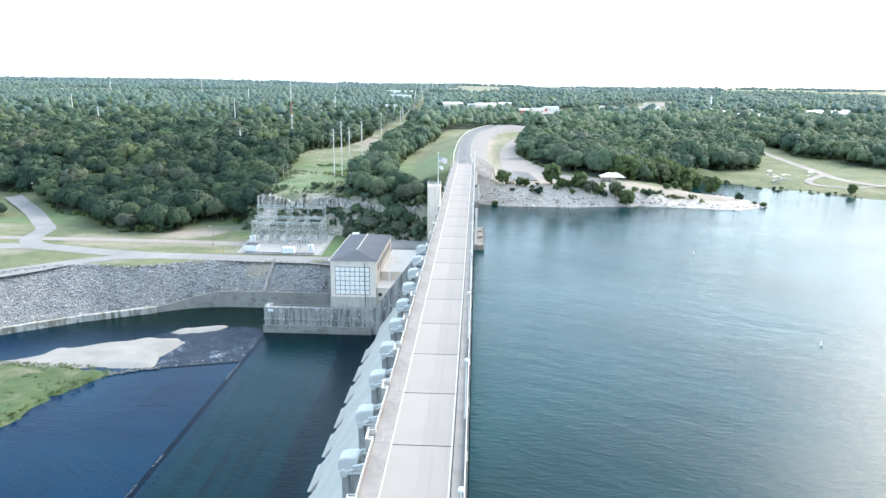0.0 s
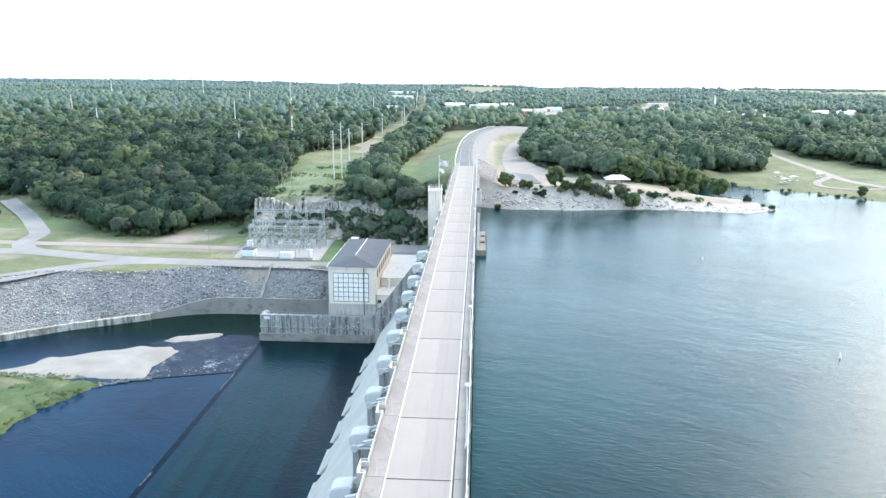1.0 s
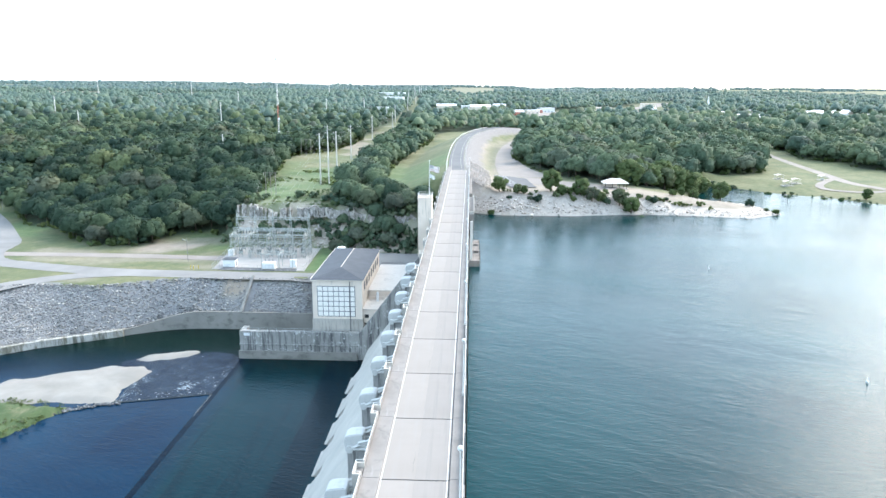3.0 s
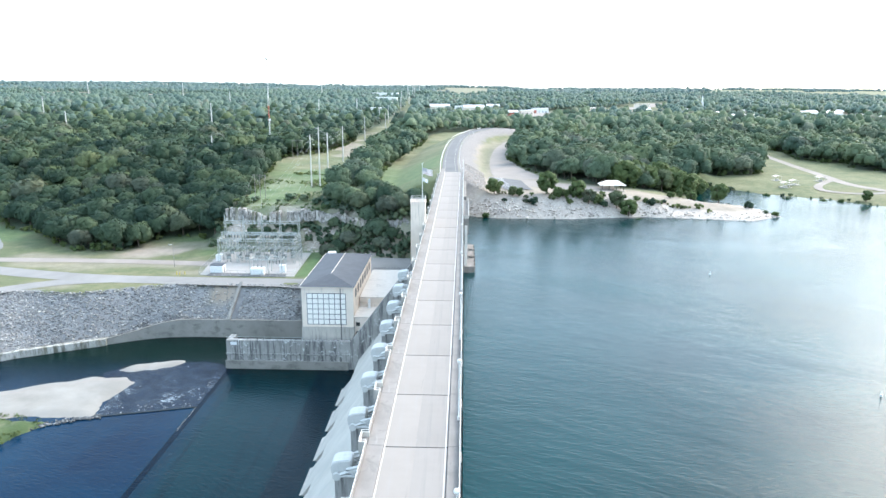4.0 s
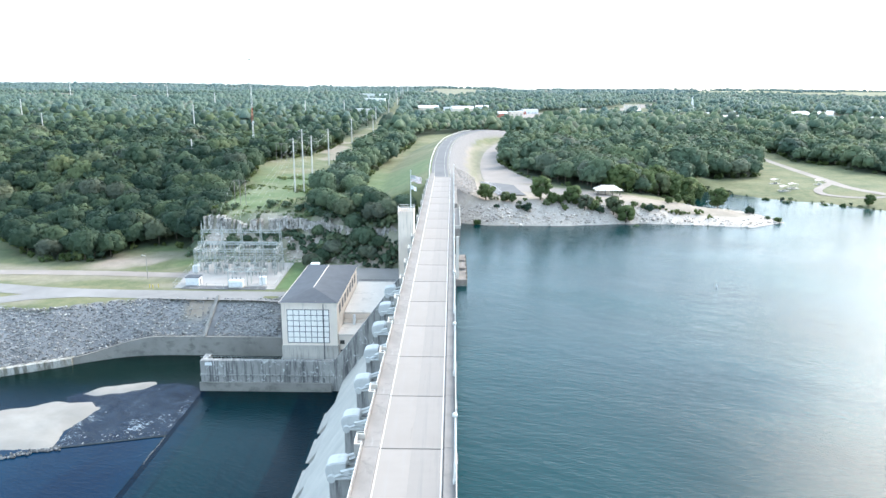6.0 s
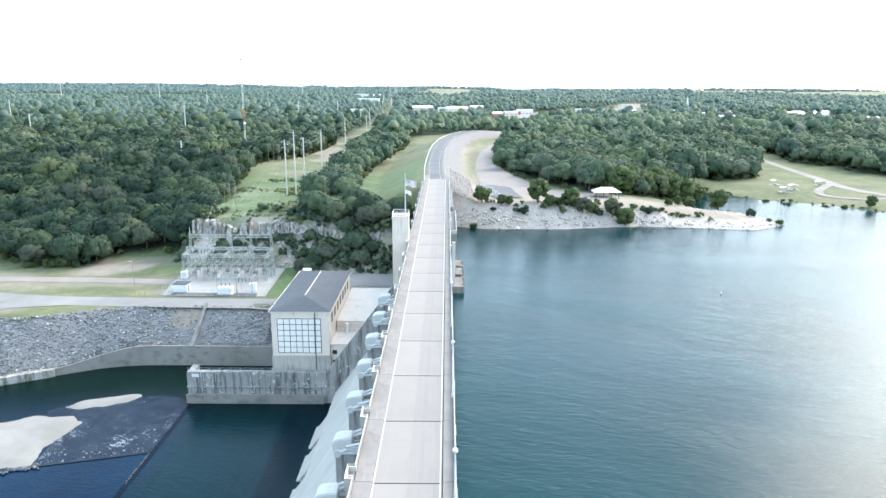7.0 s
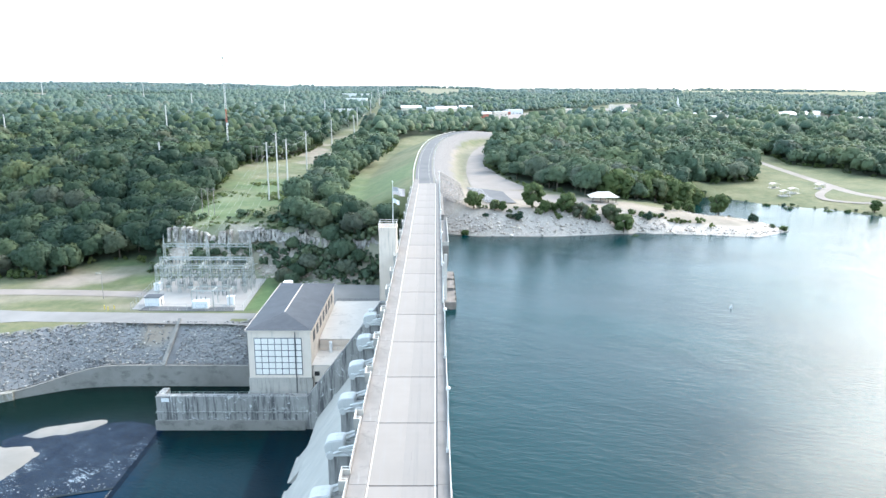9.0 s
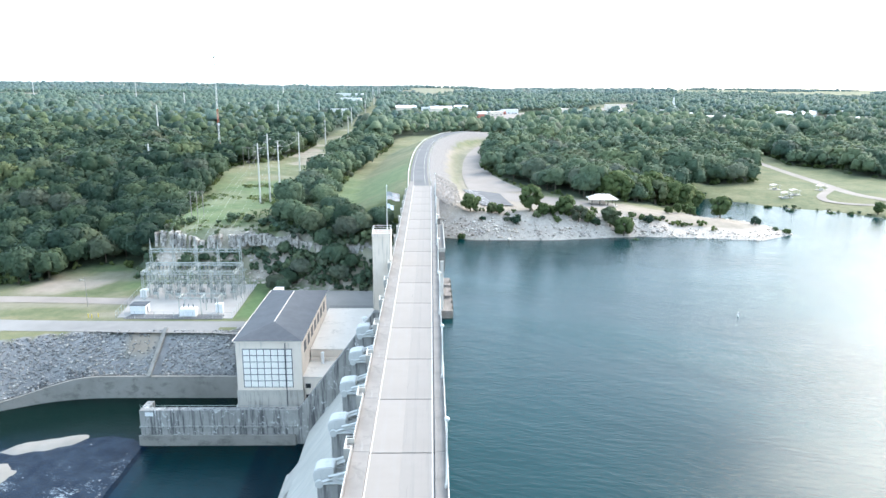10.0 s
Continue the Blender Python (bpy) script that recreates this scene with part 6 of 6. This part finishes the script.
def joined_woods(name, x, y, rng, templates, material, label, grow=(0.65, 1.3), level=None):
    z = ground_level(x, y) if level is None else level
    pick = rng.integers(0, len(templates), len(x))
    turn, scale = rng.uniform(0, 2 * np.pi, len(x)), rng.uniform(*grow, len(x)) * (1 + 0.28 * fractal(x, y, 45, 3, 71))
    vs, fs, ns, ts, n0 = [], [], [], [], 0
    for k, (tv, tf, tn) in enumerate(templates):
        i = np.nonzero(pick == k)[0]
        c, s = np.cos(turn[i])[:, None], np.sin(turn[i])[:, None]
        m = scale[i][:, None]
        v = np.stack([(tv[:, 0] * c - tv[:, 1] * s) * m + x[i][:, None], (tv[:, 0] * s + tv[:, 1] * c) * m + y[i][:, None], tv[:, 2] * m + z[i][:, None]], -1)
        fs.append((tf[None] + n0 + (np.arange(len(i)) * len(tv))[:, None, None]).reshape(-1, 4))
        vs.append(v.reshape(-1, 3))
        ns.append(np.stack([tn[:, 0] * c - tn[:, 1] * s, tn[:, 0] * s + tn[:, 1] * c, tn[:, 2] + 0 * c], -1).reshape(-1, 3))
        ts.append(np.repeat(rng.uniform(0, 1, len(i)), len(tv)))
        n0 += len(i) * len(tv)
    me = np_mesh(name, np.concatenate(vs), np.concatenate(fs), material, True, np.concatenate(ns))
    me.attributes.new("tree", "FLOAT", "POINT").data.foreach_set("value", np.concatenate(ts).astype(np.float32))
    tagged(new(name, me), label, "woodland", kind="stuff")


def build_woods():
    # nearer woods
    x, y, rng = scatter(None, -560, 520, 290, 700, 7.6, 7)
    keep = (rng.uniform(0, 1, len(x)) < wooded(x, y)) & seen_sector(x, y)
    x, y = x[keep], y[keep]
    dist = np.hypot(x, y - 40)
    order = np.argsort(dist)
    own = order[:250]
    for i in own:
        k = int(rng.integers(0, 8))
        plant((LIVE if x[i] > -62 else CROWNS)[k], x[i], y[i], rng.uniform(0.8, 1.2) * (0.62 if x[i] > -42 and y[i] < 352 and x[i] < 0 else 1), rng.uniform(0, 360))
    rest = order[250:]
    near = rest[dist[rest] < 520]
    far = rest[dist[rest] >= 520]
    temps = [tree_arrays(200 + k, 5.6 + 0.5 * k, 8.4 + 0.9 * k, 10, 30, 0.76, up=0.8) for k in range(6)]
    for i, leaf, lab in ((near[x[near] <= -62], LEAF, "dense dark green oak woodland"), (near[x[near] > -62], LEAF_LIVE, "dense grey-green live oak woodland")):
        joined_woods("near_woodland", x[i], y[i], rng, temps, leaf, lab)
    temps = [tree_arrays(220 + k, 5.8 + 0.5 * k, 8.4 + 0.8 * k, 7, 14, 1.1, up=1.0) for k in range(6)]
    # Western trees turn paler with distance, haze imitated by the lighter leaves.
    some = (x[far] > -62) | (rng.uniform(0, 1, len(far)) < 0.45 * smooth_step(420, 720, y[far]))
    for i, leaf, lab in ((far[~some], LEAF, "dense dark green oak woodland"), (far[some], LEAF_LIVE, "dense grey-green live oak woodland")):
        joined_woods("woodland", x[i], y[i], rng, temps, leaf, lab)
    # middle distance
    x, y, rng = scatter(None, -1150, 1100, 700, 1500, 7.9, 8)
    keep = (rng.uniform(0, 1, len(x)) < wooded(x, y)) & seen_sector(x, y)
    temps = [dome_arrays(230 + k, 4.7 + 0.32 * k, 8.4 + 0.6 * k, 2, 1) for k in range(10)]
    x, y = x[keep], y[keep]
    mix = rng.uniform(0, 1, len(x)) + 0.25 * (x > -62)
    # Share of haze-coloured leaves grows with distance.
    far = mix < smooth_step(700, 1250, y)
    for i, leaf in ((far, LEAF_HAZE), (~far & (x > -62), LEAF_LIVE), (~far & (x <= -62), LEAF)):
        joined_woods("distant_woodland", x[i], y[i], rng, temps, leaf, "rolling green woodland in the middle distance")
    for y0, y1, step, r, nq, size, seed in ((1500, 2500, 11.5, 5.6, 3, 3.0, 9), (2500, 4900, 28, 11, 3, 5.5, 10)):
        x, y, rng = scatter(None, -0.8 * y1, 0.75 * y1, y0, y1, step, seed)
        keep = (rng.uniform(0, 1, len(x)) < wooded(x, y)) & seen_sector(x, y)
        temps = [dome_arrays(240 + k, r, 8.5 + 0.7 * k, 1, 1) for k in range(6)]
        joined_woods("far_woodland", x[keep], y[keep], rng, temps, LEAF_HAZE if y1 < 3000 else LEAF_HORIZON_HAZE, "far green woodland, hazed bluish, towards the horizon")


build_woods()


def build_brush():
    """Low brush: on the rocky slope, along the edges of the woods and on top of the lake shore."""
    temps = [tree_arrays(260 + k, 1.5 + 0.3 * k, 1.8 + 0.4 * k, 5, 16, 0.42, low=0.0, up=0.6) for k in range(4)]
    x, y, rng = scatter(None, -108, -8, 304, 350, 2.1, 31)
    foot = 320 - 16 * smooth_step(-60, -20, x)
    dens = smooth_step(0, 6, y - foot) * smooth_step(30, 20, y - foot) * (0.55 + 0.5 * fractal(x, y, 14, 2, 32)) + 0.6 * smooth_step(-58, -46, x) * (0.75 + fractal(x, y, 9, 2, 39))
    dens = dens * np.where((x < -58) & (y > foot + 12), 0.2, 1)
    k = (rng.uniform(0, 1, len(x)) < dens) & (y > foot + 2) & (x < -9)
    joined_woods("slope_brush", x[k], y[k], rng, temps, LEAF_LIVE, "tangled green brush on the rocky slope", grow=(0.6, 1.7))
    x, y, rng = scatter(None, -330, 480, 290, 700, 3.4, 33)
    w = wooded(x, y)
    k = (w > 0.02) & (w < 0.85) & seen_sector(x, y) & (rng.uniform(0, 1, len(x)) < 0.6)
    joined_woods("edge_brush", x[k], y[k], rng, temps, LEAF_BRIGHT, "light green shrubs along the edge of the woods", grow=(0.5, 1.3))
    x, y, rng = scatter(None, 22, 122, 343, 376, 1.9, 34)
    d = inside_distance(LAKE_LAND, x, y)
    k = (rng.uniform(0, 1, len(x)) < smooth_step(7.5, 10, d) * smooth_step(13.5, 11, d) * (0.55 + 0.6 * fractal(x, y, 16, 2, 35)))
    joined_woods("shore_brush", x[k], y[k], rng, temps, LEAF_BRIGHT, "olive brush along the top of the rocky shore", grow=(0.4, 1.0))
    x, y, rng = scatter(None, 140, 215, 380, 450, 2.4, 36)
    d = inside_distance(LAKE_LAND, x, y)
    k = (d > -0.3) & (d < 2.2) & (rng.uniform(0, 1, len(x)) < 0.5)
    joined_woods("waterside_brush", x[k], y[k], rng, temps, LEAF, "low dark reeds and shrubs at the park's water edge", grow=(0.25, 0.7))

    x, y, rng = scatter(None, -118, -56, 334, 440, 2.2, 40)
    k = (inside_distance(GLADE, x, y) > 1.5) & (rng.uniform(0, 1, len(x)) < 0.05 + 0.9 * fractal(x, y, 22, 3, 43) + 0.3 * smooth_step(360, 340, y))
    weeds = [tree_arrays(280 + j, 1.3 + 0.3 * j, 0.45 + 0.08 * j, 3, 8, 0.36, False, low=0.0, up=0.8) for j in range(4)]
    joined_woods("glade_weeds", x[k], y[k], rng, weeds, LEAF_BRIGHT, "rank green weeds in the clearing under the power line", (0.5, 1.3))
    x, y, rng = scatter(None, -200, -96, 108, 198, 1.5, 37)
    d = inside_distance(ISLE, x, y)
    k = (d > 0.8) & (rng.uniform(0, 1, len(x)) < 0.45 + 0.1 * smooth_step(4, 1, d) + 0.5 * fractal(x, y, 10, 2, 38))
    tufts = [tree_arrays(270 + j, 0.7 + 0.12 * j, 0.24 + 0.05 * j, 3, 12, 0.17, False, low=0.0, up=0.7) for j in range(4)]
    joined_woods("island_grass", x[k], y[k], rng, tufts, LEAF_BRIGHT, "rank green grass and weeds on the river island", (0.6, 1.4), np.full(k.sum(), TAIL_Z + 0.75))


build_brush()
SHORE_PLANTS = [(19.5, 351.7, 0.7), (28, 348, 0.42), (31, 348, 0.38), (44, 352, 0.85), (48.7, 347, 0.5), (52, 348, 0.4), (58, 349.5, 0.75), (63, 347, 0.6), (67, 347, 0.5), (76, 347, 0.7), (81, 344, 0.75), (134, 379, 0.9),
                (119, 375.5, 0.45), (112, 372, 0.4), (106, 366, 0.35), (214, 391, 0.55), (125, 395, 0.6)]
for k, (x, y, s) in enumerate(SHORE_PLANTS):
    plant(BRIGHT[k % 2], x, y, s * 1.5, 77 * k, "shrub_tree", "small olive green tree on the rocky shore", "tree", "shore trees")
SMALL_PLANTS = [(24, 345.3), (15.5, 339.8), (37.4, 343.5), (34, 345), (84.5, 339), (160, 418), (155.5, 426.5), (172.5, 413.5), (178.5, 403), (186, 400), (195, 397), (141.5, 360.4), (147, 353.5),
                (54, 345), (70, 346.5), (167, 416), (203, 394), (93, 352), (100, 356), (-149, 320.5), (-145, 321.5), (-152, 321), (150, 349.5)]
for k, (x, y) in enumerate(SMALL_PLANTS):
    plant(BUSHES[k % 3], x, y, 0.8 + 0.25 * (k % 3) + (1.0 if x < 0 else 0), 50 * k, "bush", "low round bush among pale rocks", "bush", "shore bushes")
for k in range(22):
    plant(BRIGHT[k % 2], 84 + 2.5 * k + 2 * math.sin(k * 2.1), 386 + 1.7 * k + 4 * math.sin(k * 1.7), 1.45 + 0.2 * (k % 3), 40 * k, "tree", "light green willowy tree by the inlet", "tree", "inlet trees")
for k, (x, y, s) in enumerate(((-48.5, 316, 0.75), (-44, 318, 0.8), (-31, 316, 0.85), (-27, 320, 0.8), (-36, 322, 0.8), (-22, 322, 0.8), (-40, 325, 0.8), (-15, 326, 0.7), (-18, 331, 0.8), (-52, 311, 0.62), (-49, 309, 0.5), (-29, 311, 0.6), (-25, 313, 0.62), (-35, 330, 0.8), (-44, 331, 0.8), (-28, 328, 0.85), (-52, 328, 0.6), (-88, 326, 0.35), (-82, 327, 0.35), (-74, 325, 0.3))):
    plant((LIVE if k % 3 else CROWNS)[k % 8], x, y, s, 61 * k, "tree", "dark green tree on the slope behind the powerhouse", "tree", "slope trees")
for k, (x, y, sc) in enumerate(((-247, 349, 0.9), (-254, 354, 0.8))):
    plant(CROWNS[k], x, y, sc, 80 * k, "tree", "dark green roadside tree on dry grass", "tree", "roadside trees")
